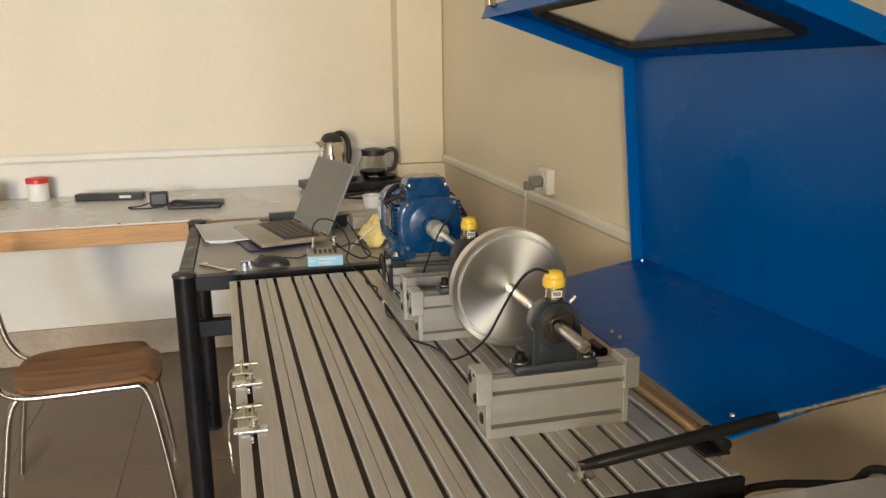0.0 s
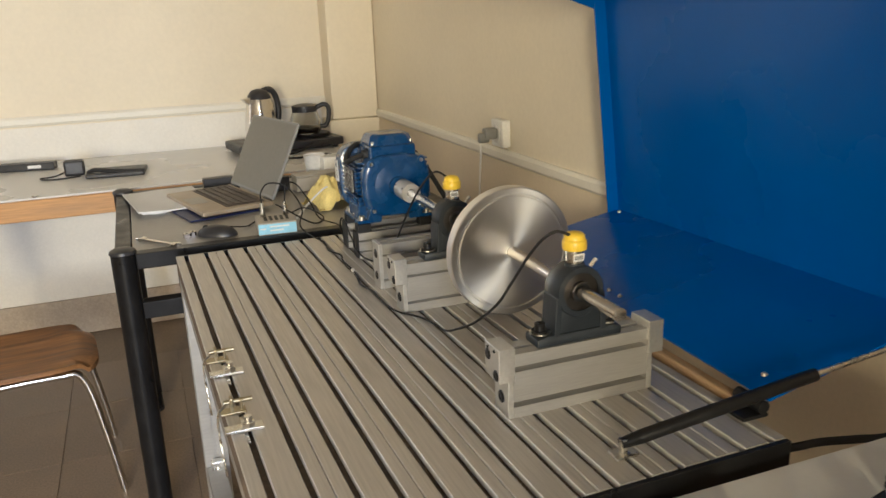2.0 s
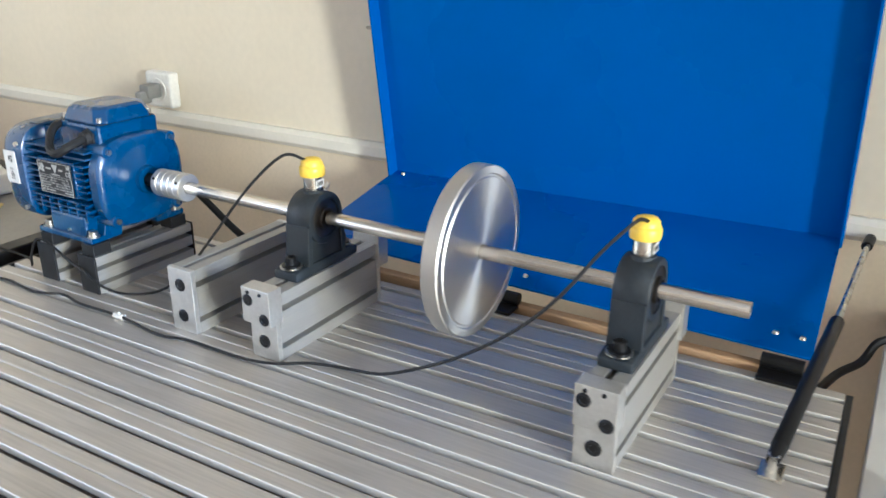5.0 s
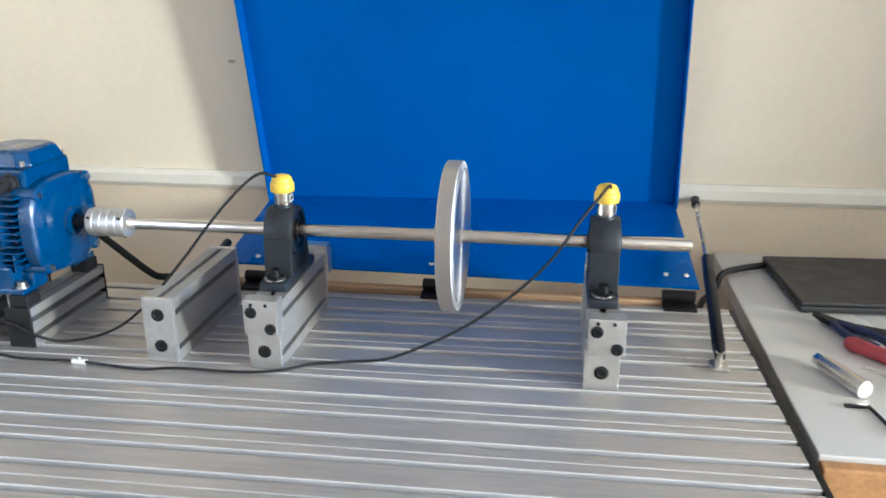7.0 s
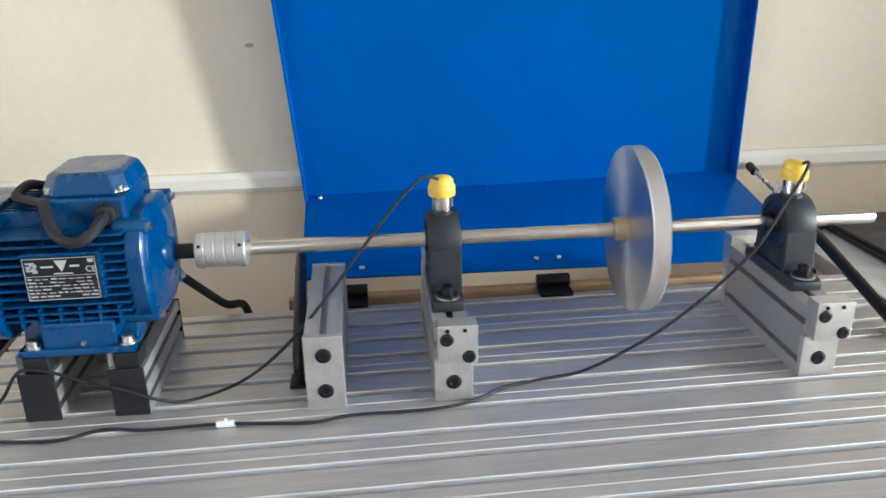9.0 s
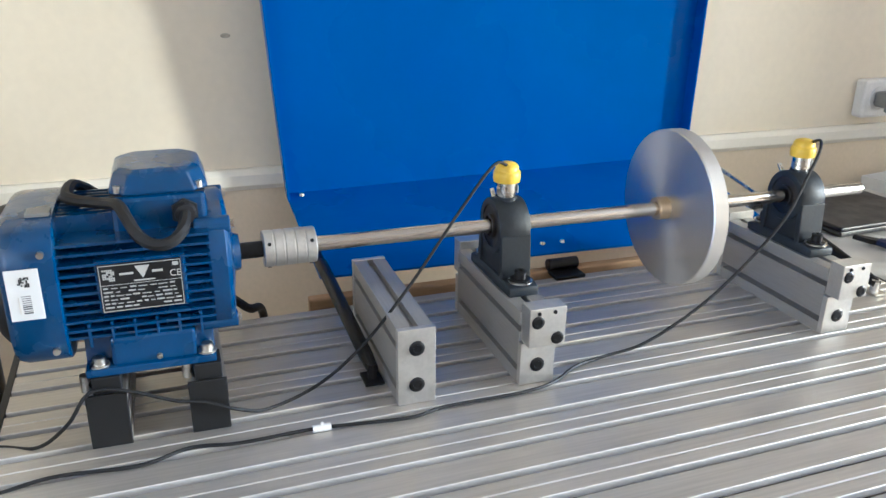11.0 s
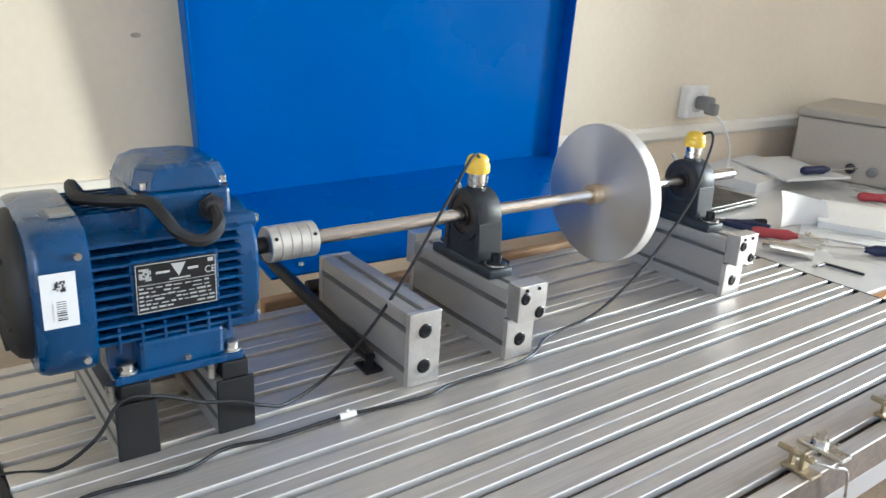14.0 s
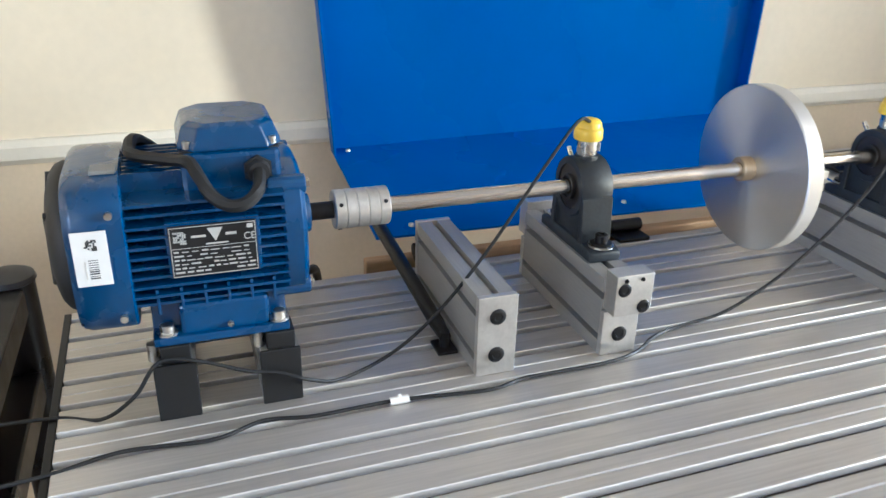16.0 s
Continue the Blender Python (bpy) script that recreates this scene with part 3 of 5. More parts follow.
# flat pad behind the plate, and the feet
part("side_pad", box((-0.0855, -0.039, -0.020), (-0.060, 0.046, 0.036), 0.002), M_mblue, motor)
for s in (-1, 1):
    foot = prism([(s * 0.030, -0.058), (s * 0.060, -0.052), (s * 0.066, -0.0785), (s * 0.090, -0.0785), (s * 0.090, -0.087), (s * 0.034, -0.087)], 'y', -0.060, 0.068, 0.0015)
    ft = part("motor_foot", foot, M_mblue, motor)
    part("web", box((s * 0.050, -0.042, -0.0835), (s * 0.084, 0.042, -0.048), 0.004), M_mblue, ft)
    part("earth_screw", rod((s * 0.083, -0.004, -0.074), (s * 0.087, -0.004, -0.074), 0.003, seg=8), M_zinc, ft)
    for y in (-0.051, 0.055):
        part("foot_bolt", lathe([(0.010, 0), (0.010, 0.002), (0.0068, 0.0022), (0.0068, 0.009), (0.0055, 0.010), (0, 0.010)], 12, m=Matrix.Translation((s * 0.079, y, -0.0788))), M_zinc, ft, smooth=True)
for k in range(6):
    y = -0.050 + k * 0.0215
    part("rib", box((-0.0835, y, -0.056), (-0.050, y + 0.003, -0.030), 0.0008), M_mblue, motor)
# terminal box
tb = part("terminal_box", box((-0.055, -0.066, 0.048), (0.055, 0.026, 0.089), 0.005), M_mblue, motor)


def lid_mesh():
    """A lid with cut corners and sloping sides."""
    bm = bmesh.new()

    def ring(dx, dy, cut, z):
        x0, x1, y0, y1 = -dx, dx, -0.021 - dy, -0.021 + dy
        return [bm.verts.new((x, y, z)) for x, y in ((x0 + cut, y0), (x1 - cut, y0), (x1, y0 + cut), (x1, y1 - cut), (x1 - cut, y1), (x0 + cut, y1), (x0, y1 - cut), (x0, y0 + cut))]
    rings = [ring(0.052, 0.048, 0.014, 0.0895), ring(0.052, 0.048, 0.014, 0.0935), ring(0.046, 0.042, 0.014, 0.110), ring(0.040, 0.036, 0.014, 0.1135)]
    for a, c in zip(rings, rings[1:]):
        for i in range(8):
            bm.faces.new((a[i], a[(i + 1) % 8], c[(i + 1) % 8], c[i]))
    bm.faces.new(rings[0])
    bm.faces.new(rings[-1])
    bmesh.ops.bevel(bm, geom=[e for e in bm.edges if e.calc_length() > 0.004], offset=0.0016, segments=2, affect='EDGES', profile=0.5)
    return bm


part("lid", lid_mesh(), M_mblue, tb)
part("gasket", box((-0.0495, -0.0655, 0.0885), (0.0495, 0.0255, 0.0900)), M_rubber, tb)
for x, y in ((-0.045, -0.06), (-0.045, 0.018), (0.045, -0.06), (0.045, 0.018)):
    part("lid_screw", rod((x, y, 0.092), (x, y, 0.099), 0.004, seg=10), M_zinc, tb)
part("gland", rod((-0.054, -0.044, 0.070), (-0.066, -0.044, 0.070), 0.012, 0.010, 14, bm=rod((-0.054, -0.044, 0.070), (-0.058, -0.044, 0.070), 0.0145, seg=6)), M_rubber, tb, "black cable gland")
# rating plate
plate = part("rating_plate", box((-0.0765, -0.032, -0.0115), (-0.0740, 0.046, 0.0345), 0.0008), M_plate_black, motor, "black rating plate with silver print")
plate.location = (-0.0125, -0.003, -0.0050)
plate.scale = (1, 1, 1.11)
for lo, hi in (((-0.031, -0.0105), (0.045, -0.0099)), ((-0.031, 0.0330), (0.045, 0.0336)), ((-0.0312, -0.0105), (-0.0306, 0.0336)), ((0.0446, -0.0105), (0.0452, 0.0336)), ((-0.031, 0.0146), (0.045, 0.0150))):
    part("print_line", box((-0.0769, lo[0], lo[1]), (-0.0764, hi[0], hi[1])), M_silver_print, plate)
part("badge", prism([(0.012, 0.031), (-0.002, 0.031), (0.005, 0.019)], 'x', -0.0769, -0.0764), M_silver_print, plate)
for y0, y1, z0, z1 in ((0.0135, 0.0265, 0.0235, 0.0255), (-0.014, -0.004, 0.0235, 0.0258), (-0.006, 0.014, 0.0165, 0.0178), (-0.029, -0.0235, 0.028, 0.0315)):
    part("print_bar", box((-0.0769, y0, z0), (-0.0764, y1, z1)), M_silver_print, plate)
rng = random.Random(3)
for row in range(6):
    y = 0.043
    while y > -0.026:
        w = rng.uniform(0.003, 0.009)
        if rng.random() < 0.88:
            z = 0.0112 - row * 0.0037
            part("print_bar", box((-0.0769, max(y - w, -0.029), z), (-0.0764, y, z + rng.choice((0.0008, 0.0014)))), M_silver_print, plate)
        y -= w + rng.uniform(0.0012, 0.003)
for k in range(6):
    for j in range(6):
        if rng.random() < 0.6:
            part("print_bar", box((-0.0769, 0.0310 + k * 0.0019, 0.0185 + j * 0.0019), (-0.0764, 0.0326 + k * 0.0019, 0.0201 + j * 0.0019)), M_silver_print, plate)


def lettering(text, size, parent, m, mat, name="lettering"):
    cu = bpy.data.curves.new(name, 'FONT')
    cu.body = text
    cu.size = size
    cu.extrude = 0.0002
    cu.align_x = 'CENTER'
    cu.align_y = 'CENTER'
    tmp = bpy.data.objects.new("scratch", cu)
    scene.collection.objects.link(tmp)
    bpy.context.view_layer.update()
    me = bpy.data.meshes.new_from_object(tmp.evaluated_get(bpy.context.evaluated_depsgraph_get()))
    bpy.data.objects.remove(tmp)
    me.materials.clear()
    me.materials.append(mat)
    ob = new(name, me)
    ob.parent = parent
    ob.matrix_basis = m
    return ob


FACING_WEST = Matrix(((0, 0, -1), (-1, 0, 0), (0, 1, 0))).to_4x4()   # text read from -x
lettering("CE", 0.009, plate, Matrix.Translation((-0.0767, -0.0255, 0.0205)) @ FACING_WEST, M_silver_print)
stick = part("sticker", box((-0.0006, -0.0148, -0.026), (0.0006, 0.0148, 0.026), 0.0003), M_paper, motor, "white bar code sticker")
for k in range(9):
    part("print_bar", box((-0.0009, -0.0052, -0.019 + k * 0.0022), (-0.0005, 0.0030, -0.019 + k * 0.0022 + rng.choice((0.0006, 0.0012)))), M_print, stick)
for k in range(7):
    for j in range(7):
        if rng.random() < 0.5:
            part("print_bar", box((-0.0009, -0.0058 + k * 0.0015, 0.0080 + j * 0.0015), (-0.0005, -0.0044 + k * 0.0015, 0.0094 + j * 0.0015)), M_print, stick)
part("print_bar", box((-0.0009, 0.0050, -0.019), (-0.0005, 0.0062, -0.002)), M_pale, stick)
stick.location = (-0.0916, 0.1085, 0.012)

# motor bars with black end caps
for y in (0.826, 0.926):
    bar = thing("motor_bar", (0, y, BZ), "aluminium bar with black end caps carrying the motor", "stand", "motor bars")
    part("profile_bar", prism(bar_section(0.0195, 0.0600, (0.018, 0.043)), 'x', -0.093, 0.095), M_alu, bar)
    for x0, x1 in ((-0.097, -0.0932), (0.0952, 0.099)):
        part("end_cap", box((x0, -0.020, 0.0004), (x1, 0.020, 0.0615), 0.001), M_cap, bar, "black end cap")
    for x in (-0.075, 0.075):
        sp = part("spacer_block", box((x - 0.017, -0.016, 0.0602), (x + 0.014, 0.012, 0.0788), 0.001), M_cap, bar, "black spacer block")
        part("washer", rod((x - 0.004, 0.0185, 0.0602), (x - 0.004, 0.0185, 0.0785), 0.0055, seg=12), M_zinc, sp)

# ---- hood, open ----
hood = thing("machine_hood", (0.2, 0.25, BZ), "open glossy blue sheet-metal machine hood with a window", "hood")
F_l, F_r = Vector((0.215, 0.650, 0.828)), Vector((0.200, -0.167, 0.826))
B_l, B_r = Vector((0.502, 0.656, 0.876)), Vector((0.516, -0.158, 0.885))
T_l, T_r = Vector((0.476, 0.692, 1.356)), Vector((0.500, -0.150, 1.366))
E_l, E_r = Vector((0.128, 0.690, 1.474)), Vector((0.140, -0.150, 1.484))
plane_n = (B_r - B_l).cross(T_l - B_l)
T_r.x = B_l.x - (plane_n.y * (T_r.y - B_l.y) + plane_n.z * (T_r.z - B_l.z)) / plane_n.x
E_r.x = E_l.x + (T_r.x - T_l.x)
E_r.z = E_l.z + (T_r.z - T_l.z)
OFF = Vector((-0.2, -0.25, -BZ))


def hp(v):
    return v + OFF


def hood_sheet(name, a, b, c, d, label=""):
    return part(name, slab([hp(a), hp(b), hp(c), hp(d)], 0.004, bevel=0.0008), M_hood, hood, label)


hood_sheet("lower_panel", F_l, F_r, B_r, B_l)
hood_sheet("back_panel", B_l, B_r, T_r, T_l)


def along(a, b, t):
    return a + (b - a) * t


def roof(u, v):
    return along(along(T_l, T_r, u), along(E_l, E_r, u), v)


WU0, WU1, WV0, WV1 = 0.13, 0.80, 0.22, 0.84
for u0, u1, v0, v1 in ((0, 1, 0, WV0), (0, 1, WV1, 1), (0, WU0, WV0, WV1), (WU1, 1, WV0, WV1)):
    hood_sheet("roof_panel", roof(u0, v0), roof(u1, v0), roof(u1, v1), roof(u0, v1))
ru = (T_r - T_l).normalized()
rv = (E_l - T_l).normalized()
rn = ru.cross(rv).normalized()
gas = bmesh.new()
ring = []
for cu_, cv_, s0 in ((WU0, WV0, 180), (WU1, WV0, 270), (WU1, WV1, 0), (WU0, WV1, 90)):
    c = roof(cu_, cv_)
    iu = ru * (0.03 if cu_ == WU0 else -0.03)
    iv = rv * (0.03 if cv_ == WV0 else -0.03)
    cc = c + iu + iv
    for k in range(6):
        a = radians(s0 + 90 * k / 5)
        ring.append(hp(cc + 0.036 * (math.cos(a) * ru + math.sin(a) * rv)))
ring.append(ring[0])
tube(ring, 0.0135, 8, gas, 1)
part("gasket", gas, M_rubber, hood, "black rubber window gasket", smooth=True)
pane = part("pane", slab([hp(roof(WU0, WV0) + rn * 0.0), hp(roof(WU1, WV0)), hp(roof(WU1, WV1)), hp(roof(WU0, WV1))], 0.003), M_perspex, hood, "scratched clear plastic pane")
# side flanges, folded towards the room
n_back = Vector((-0.99, 0.0, -0.12)).normalized()
n_roof = Vector((-0.34, 0.0, -0.94)).normalized()
n_low = Vector((-0.17, 0.0, 0.985)).normalized()
FL = 0.032
for bl, tl, el, fl in ((B_l, T_l, E_l, F_l), (B_r, T_r, E_r, F_r)):
    hood_sheet("flange", bl, tl, tl + n_back * FL, bl + n_back * FL)
    hood_sheet("flange", tl, el, el + n_roof * FL, tl + n_roof * FL)
LIP = Vector((0, 0.055, 0.0))
hood_sheet("front_lip", E_l + LIP, E_r, E_r + n_roof * 0.03, E_l + LIP + n_roof * 0.03)
lat = part("latch", box((-0.008, -0.016, -0.006), (0.008, 0.016, 0.010), 0.002, bm=rod((-0.004, -0.02, 0.012), (-0.004, 0.02, 0.012), 0.004, seg=10)), M_brass, hood, "yellow zinc latch")
lat.location = hp(E_l + Vector((-0.010, -0.01, 0.0)))
for x, y in ((0.236, 0.592), (0.236, 0.556), (0.236, 0.278), (0.236, 0.242), (0.236, -0.117), (0.236, -0.150), (0.485, 0.630)):
    z = 0.833 + 0.167 * (x - 0.215)
    part("rivet", lathe([(0.0048, 0.0), (0.0046, 0.003), (0.003, 0.0048), (0, 0.0052)], 12, m=Matrix.Translation(hp(Vector((x, y, z - 0.001))))), M_zinc, hood, smooth=True)
# batten and hinge blocks on the bed's back edge
batten = thing("hinge_batten", (0.193, 0.4, 0.76), "raw wooden batten along the back of the bed", "batten")
part("board", box((0.0015, -0.53, 0.0), (0.020, 0.27, 0.046), 0.003), M_batten, batten)
for y in (0.575, 0.260, -0.135):
    hg = thing("hinge_block", (0.176, y, BZ), "black hinge block joining hood and bed", "hinge", "hinge blocks")
    part("leaf", box((-0.012, -0.026, 0.0004), (0.030, 0.026, 0.006), 0.0015), M_black, hg)
    part("knuckle", rod((0.022, -0.026, 0.0148), (0.022, 0.026, 0.0148), 0.0095, seg=16, bevel=0.001), M_black, hg)


def gas_strut(low, mid, high, label, foot):
    low, mid, high = Vector(low), Vector(mid), Vector(high)
    st = thing("gas_strut", low, label, "gas strut", "gas struts")
    d = (mid - low).normalized()
    part("cylinder", rod(d * 0.02, mid - low, 0.0090, seg=20, bevel=0.002), M_black, st, smooth=True)
    part("piston_rod", rod(mid - low, high - low, 0.0042, seg=14), M_zinc, st, "bright piston rod", smooth=True)
    part("ball_end", rod(-d * 0.004, d * 0.024, 0.007, 0.009, 14), M_black, st)
    part("rod_end", rod(high - low - d * 0.02, high - low + d * 0.008, 0.008, seg=14), M_black, st)
    br = part("bracket", box((-0.016, -0.012, BZ + 0.0004 - low.z), (0.016, 0.012, BZ + 0.004 - low.z), 0.001), foot, st, "small foot bracket")
    part("pin", rod((0, 0, BZ + 0.003 - low.z), (0, 0, 0.006), 0.006, seg=12), foot, br)


gas_strut((-0.022, -0.162, 0.817), (0.258, -0.184, 0.862), (0.500, -0.196, 0.895), "black gas strut holding the hood open", M_zinc)
gas_strut((-0.045, 0.636, 0.817), (0.212, 0.648, 0.8555), (0.232, 0.649, 0.858), "black gas strut beside the motor coupling", M_black)

# ---- clamps on the bed's front edge ----


def clamp(x, y):
    c = thing("toggle_clamp", (x, y, BZ), "zinc-plated clamp bolted into the bed slot", "clamp", "bed clamps")
    part("plate", box((-0.026, -0.010, 0.0005), (0.026, 0.010, 0.005), 0.001), M_zinc, c)
    part("bolt", rod((0.006, 0, 0.004), (0.006, 0, 0.020), 0.0055, seg=12, bm=rod((0.006, 0, 0.004), (0.006, 0, 0.012), 0.0095, seg=6)), M_zinc, c)
    part("slot_nut", box((-0.0036, -0.034, -0.006), (0.0036, 0.060, -0.0018), 0.0008), M_zinc, c, "blue-zinc strip lying in the slot")
    part("latch", box((-0.026, 0.048, 0.0005), (0.010, 0.068, 0.004), 0.001, bm=rod((-0.020, 0.058, 0.017), (0.020, 0.058, 0.017), 0.0034, seg=12)), M_brass, c, "yellow zinc latch")
    part("post", box((-0.012, 0.050, 0.003), (-0.007, 0.064, 0.024), 0.001, bm=box((0.002, 0.052, 0.003), (0.006, 0.062, 0.020), 0.001)), M_brass, c, "yellow zinc post")
    part("wire_bail", tube([(-0.018, 0.054, 0.014), (-0.030, 0.040, 0.010), (-0.033, 0.010, -0.004), (-0.031, -0.004, -0.05), (-0.030, 0.010, -0.07)], 0.0016), M_zinc, c)


clamp(-0.452, 0.300)
clamp(-0.450, 0.106)

# ---- black side table ----
TX0, TX1, TY0, TY1, TZ = -0.606, 0.285, 1.131, 1.917, 0.800
table = thing("side_table", ((TX0 + TX1) / 2, (TY0 + TY1) / 2, 0), "black tubular steel table with a grey sheet top", "table")
cx, cy = (TX0 + TX1) / 2, (TY0 + TY1) / 2
for x in (TX0, TX1):
    for y in (TY0, TY1):
        lg = part("leg", rod((x - cx, y - cy, 0.01), (x - cx, y - cy, TZ), 0.030, seg=28), M_black, table, smooth=True)
        part("cap", lathe([(0, 0.014), (0.02, 0.0125), (0.031, 0.007), (0.033, 0.0), (0.030, -0.002), (0, -0.002)], 28, m=Matrix.Translation((x - cx, y - cy, TZ))), M_bkplastic, lg, "domed black cap", smooth=True)
        part("foot", rod((x - cx, y - cy, 0), (x - cx, y - cy, 0.012), 0.031, seg=24), M_rubber, lg)
for y in (TY0, TY1):
    part("rail", box((TX0 - cx + 0.028, y - cy - 0.02, TZ - 0.042), (TX1 - cx - 0.028, y - cy + 0.02, TZ - 0.002), 0.003), M_black, table)
for x in (TX0, TX1):
    part("rail", box((x - cx - 0.02, TY0 - cy + 0.028, TZ - 0.042), (x - cx + 0.02, TY1 - cy - 0.028, TZ - 0.002), 0.003), M_black, table)
part("stretcher", box((TX0 - cx + 0.028, TY0 - cy - 0.02, 0.628), (TX1 - cx - 0.028, TY0 - cy + 0.02, 0.672), 0.003), M_black, table)
part("tabletop", box((TX0 - cx + 0.022, TY0 - cy + 0.0215, TZ - 0.030), (TX1 - cx - 0.022, TY1 - cy - 0.0215, TZ - 0.004), 0.002), M_grey_top, table, "grey sheet top")
TT = TZ - 0.0035

# laptop
lap = thing("laptop", (-0.338, 1.575, TT + 0.0060), "open grey laptop with a dark keyboard", "laptop", turn=(0, 0, -76))
part("base", box((-0.1725, -0.098, 0.004), (0.1725, 0.115, 0.018), 0.004), M_deck, lap)
kb = part("keyboard", box((-0.150, -0.02, 0.0176), (0.150, 0.098, 0.0196)), M_key, lap)
for r in range(5):
    for c in range(14):
        x = -0.146 + c * 0.021
        part("key", box((x, 0.0775 - r * 0.0225, 0.0204), (x + 0.018, 0.0955 - r * 0.0225, 0.0228), 0.0008, segments=1), M_key, kb)
part("touchpad", box((-0.045, -0.086, 0.0178), (0.045, -0.035, 0.0186)), M_silver, lap)
sc = part("screen_lid", box((-0.1725, -0.004, 0.0), (0.1725, 0.004, 0.240), 0.003), M_greyplug, lap)
sc.matrix_basis = pose(0, 0.116, 0.020, -26, 0, 0)
part("display", box((-0.165, -0.0048, 0.010), (0.165, -0.0038, 0.233)), M_screen, sc, "switched-off grey display")
for x in (-0.13, 0.13):
    part("hinge", rod((x - 0.02, 0.116, 0.018), (x + 0.02, 0.116, 0.018), 0.006, seg=12), M_bkplastic, lap)
for x, y in ((-0.14, -0.09), (0.14, -0.09), (-0.14, 0.09), (0.14, 0.09)):
    part("foot", rod((x, y, 0.0), (x, y, 0.0045), 0.010, seg=12), M_rubber, lap)
# data box
daq = thing("data_logger", (-0.222, 1.175, TT), "beige data acquisition box with a light blue front", "instrument", turn=(0, 0, -4))
part("case", box((-0.05, -0.045, 0.001), (0.05, 0.06, 0.034), 0.003), M_boxpaint, daq)
part("front_panel", box((-0.049, -0.0475, 0.004), (0.049, -0.0448, 0.031), 0.001), M_lblue, daq, "light blue front panel")
for k, (x0, x1, z) in enumerate(((-0.044, -0.030, 0.017), (-0.020, 0.030, 0.022), (-0.020, 0.015, 0.012))):
    part("print_bar", box((x0, -0.0481, z), (x1, -0.0474, z + 0.004)), M_paper, daq)
for k in range(5):
    part("vent_slot", box((-0.030 + k * 0.014, -0.02, 0.0338), (-0.022 + k * 0.014, 0.03, 0.0346)), M_print, daq)
for x in (-0.030, 0.030):
    part("connector", rod((x, 0.03, 0.033), (x, 0.03, 0.072), 0.0055, seg=14, bm=rod((x, 0.03, 0.033), (x, 0.03, 0.045), 0.008, seg=6)), M_zinc, daq, "nickel cable connector")
# mouse
mouse = thing("computer_mouse", (-0.372, 1.205, TT), "small black wired computer mouse", "mouse", turn=(0, 0, 62))
ms = bmesh.new()
bmesh.ops.create_uvsphere(ms, u_segments=24, v_segments=14, radius=1.0)
bmesh.ops.delete(ms, geom=[v for v in ms.verts if v.co.z < -0.05], context='VERTS')
bmesh.ops.holes_fill(ms, edges=ms.edges[:])
for v in ms.verts:
    v.co = Vector((v.co.x * 0.031, v.co.y * 0.055, max(v.co.z, 0) * 0.027 + 0.0015))
part("shell", ms, M_bkplastic, mouse, smooth=True)
part("wheel", rod((-0.003, 0.03, 0.0200), (0.003, 0.03, 0.0200), 0.008, seg=16), M_rubber, mouse)
# wrench, bolt pieces, papers
wr = thing("spanner", (-0.52, 1.20, TT), "small steel open-ended spanner", "spanner", turn=(0, 0, -52))
part("shank", box((-0.055, -0.005, 0.001), (0.055, 0.005, 0.006), 0.0015), M_chrome, wr)
for s in (-1, 1):
    part("jaw", prism([(s * 0.05, -0.007), (s * 0.062, -0.013), (s * 0.074, -0.010), (s * 0.066, -0.004), (s * 0.066, 0.004), (s * 0.074, 0.010), (s * 0.062, 0.013), (s * 0.05, 0.007)], 'z', 0.0006, 0.0075, 0.001), M_chrome, wr)
nuts = (("steel nut", -0.447, 1.215, 0.011), ("steel nut", -0.432, 1.228, 0.009))
for _, x, y, r in nuts:
    nt = thing("hex_nut", (x, y, TT), "loose steel nut lying on the grey top", "nut", "loose nuts")
    part("nut_body", lathe([(r * 0.5, 0.0005), (r, 0.0005), (r, 0.013), (r * 0.5, 0.013), (r * 0.5, 0.0005)], 6), M_chrome, nt)


def sheet(name, at, wide, deep, turn, label, thick=0.002, curl=0.0, mat=None, category="paper"):
    ob = thing(name, at, label, category, turn=(0, 0, turn))
    bm = bmesh.new()
    bmesh.ops.create_grid(bm, x_segments=10, y_segments=10, size=0.5)
    for v in bm.verts:
        u, w = v.co.x, v.co.y
        v.co = Vector((u * wide, w * deep, thick + curl * max(0, abs(u) - 0.2) ** 2 * 4 + 0.0015 * math.sin(7 * u + 3 * w)))
    ext = bmesh.ops.extrude_face_region(bm, geom=bm.faces[:])
    for v in ext["geom"]:
        if isinstance(v, bmesh.types.BMVert):
            v.co.z -= thick
    part("sheet_block", bm, mat or M_paper, ob, smooth=True)
    return ob


sheet("paper_stack", (-0.475, 1.690, TT + 0.010), 0.22, 0.32, 8, "white papers lying across the laptop pad", 0.004, 0.006)
sheet("paper_stack", (-0.520, 1.700, TT + 0.0005), 0.09, 0.30, 5, "white papers under the loose sheets", 0.0085, 0.0)
pad = thing("cooling_pad", (-0.365, 1.565, TT), "thin dark blue laptop cooling pad under the laptop", "cooling pad", turn=(0, 0, -76))
part("pad_body", box((-0.185, -0.105, 0.0008), (0.165, 0.100, 0.0056), 0.0008), M_dblue, pad)
for x in (-0.12, 0.12):
    for y in (-0.062, 0.08):
        part("foot", rod((x, y, 0.0), (x, y, 0.002), 0.010, seg=12), M_rubber, pad)

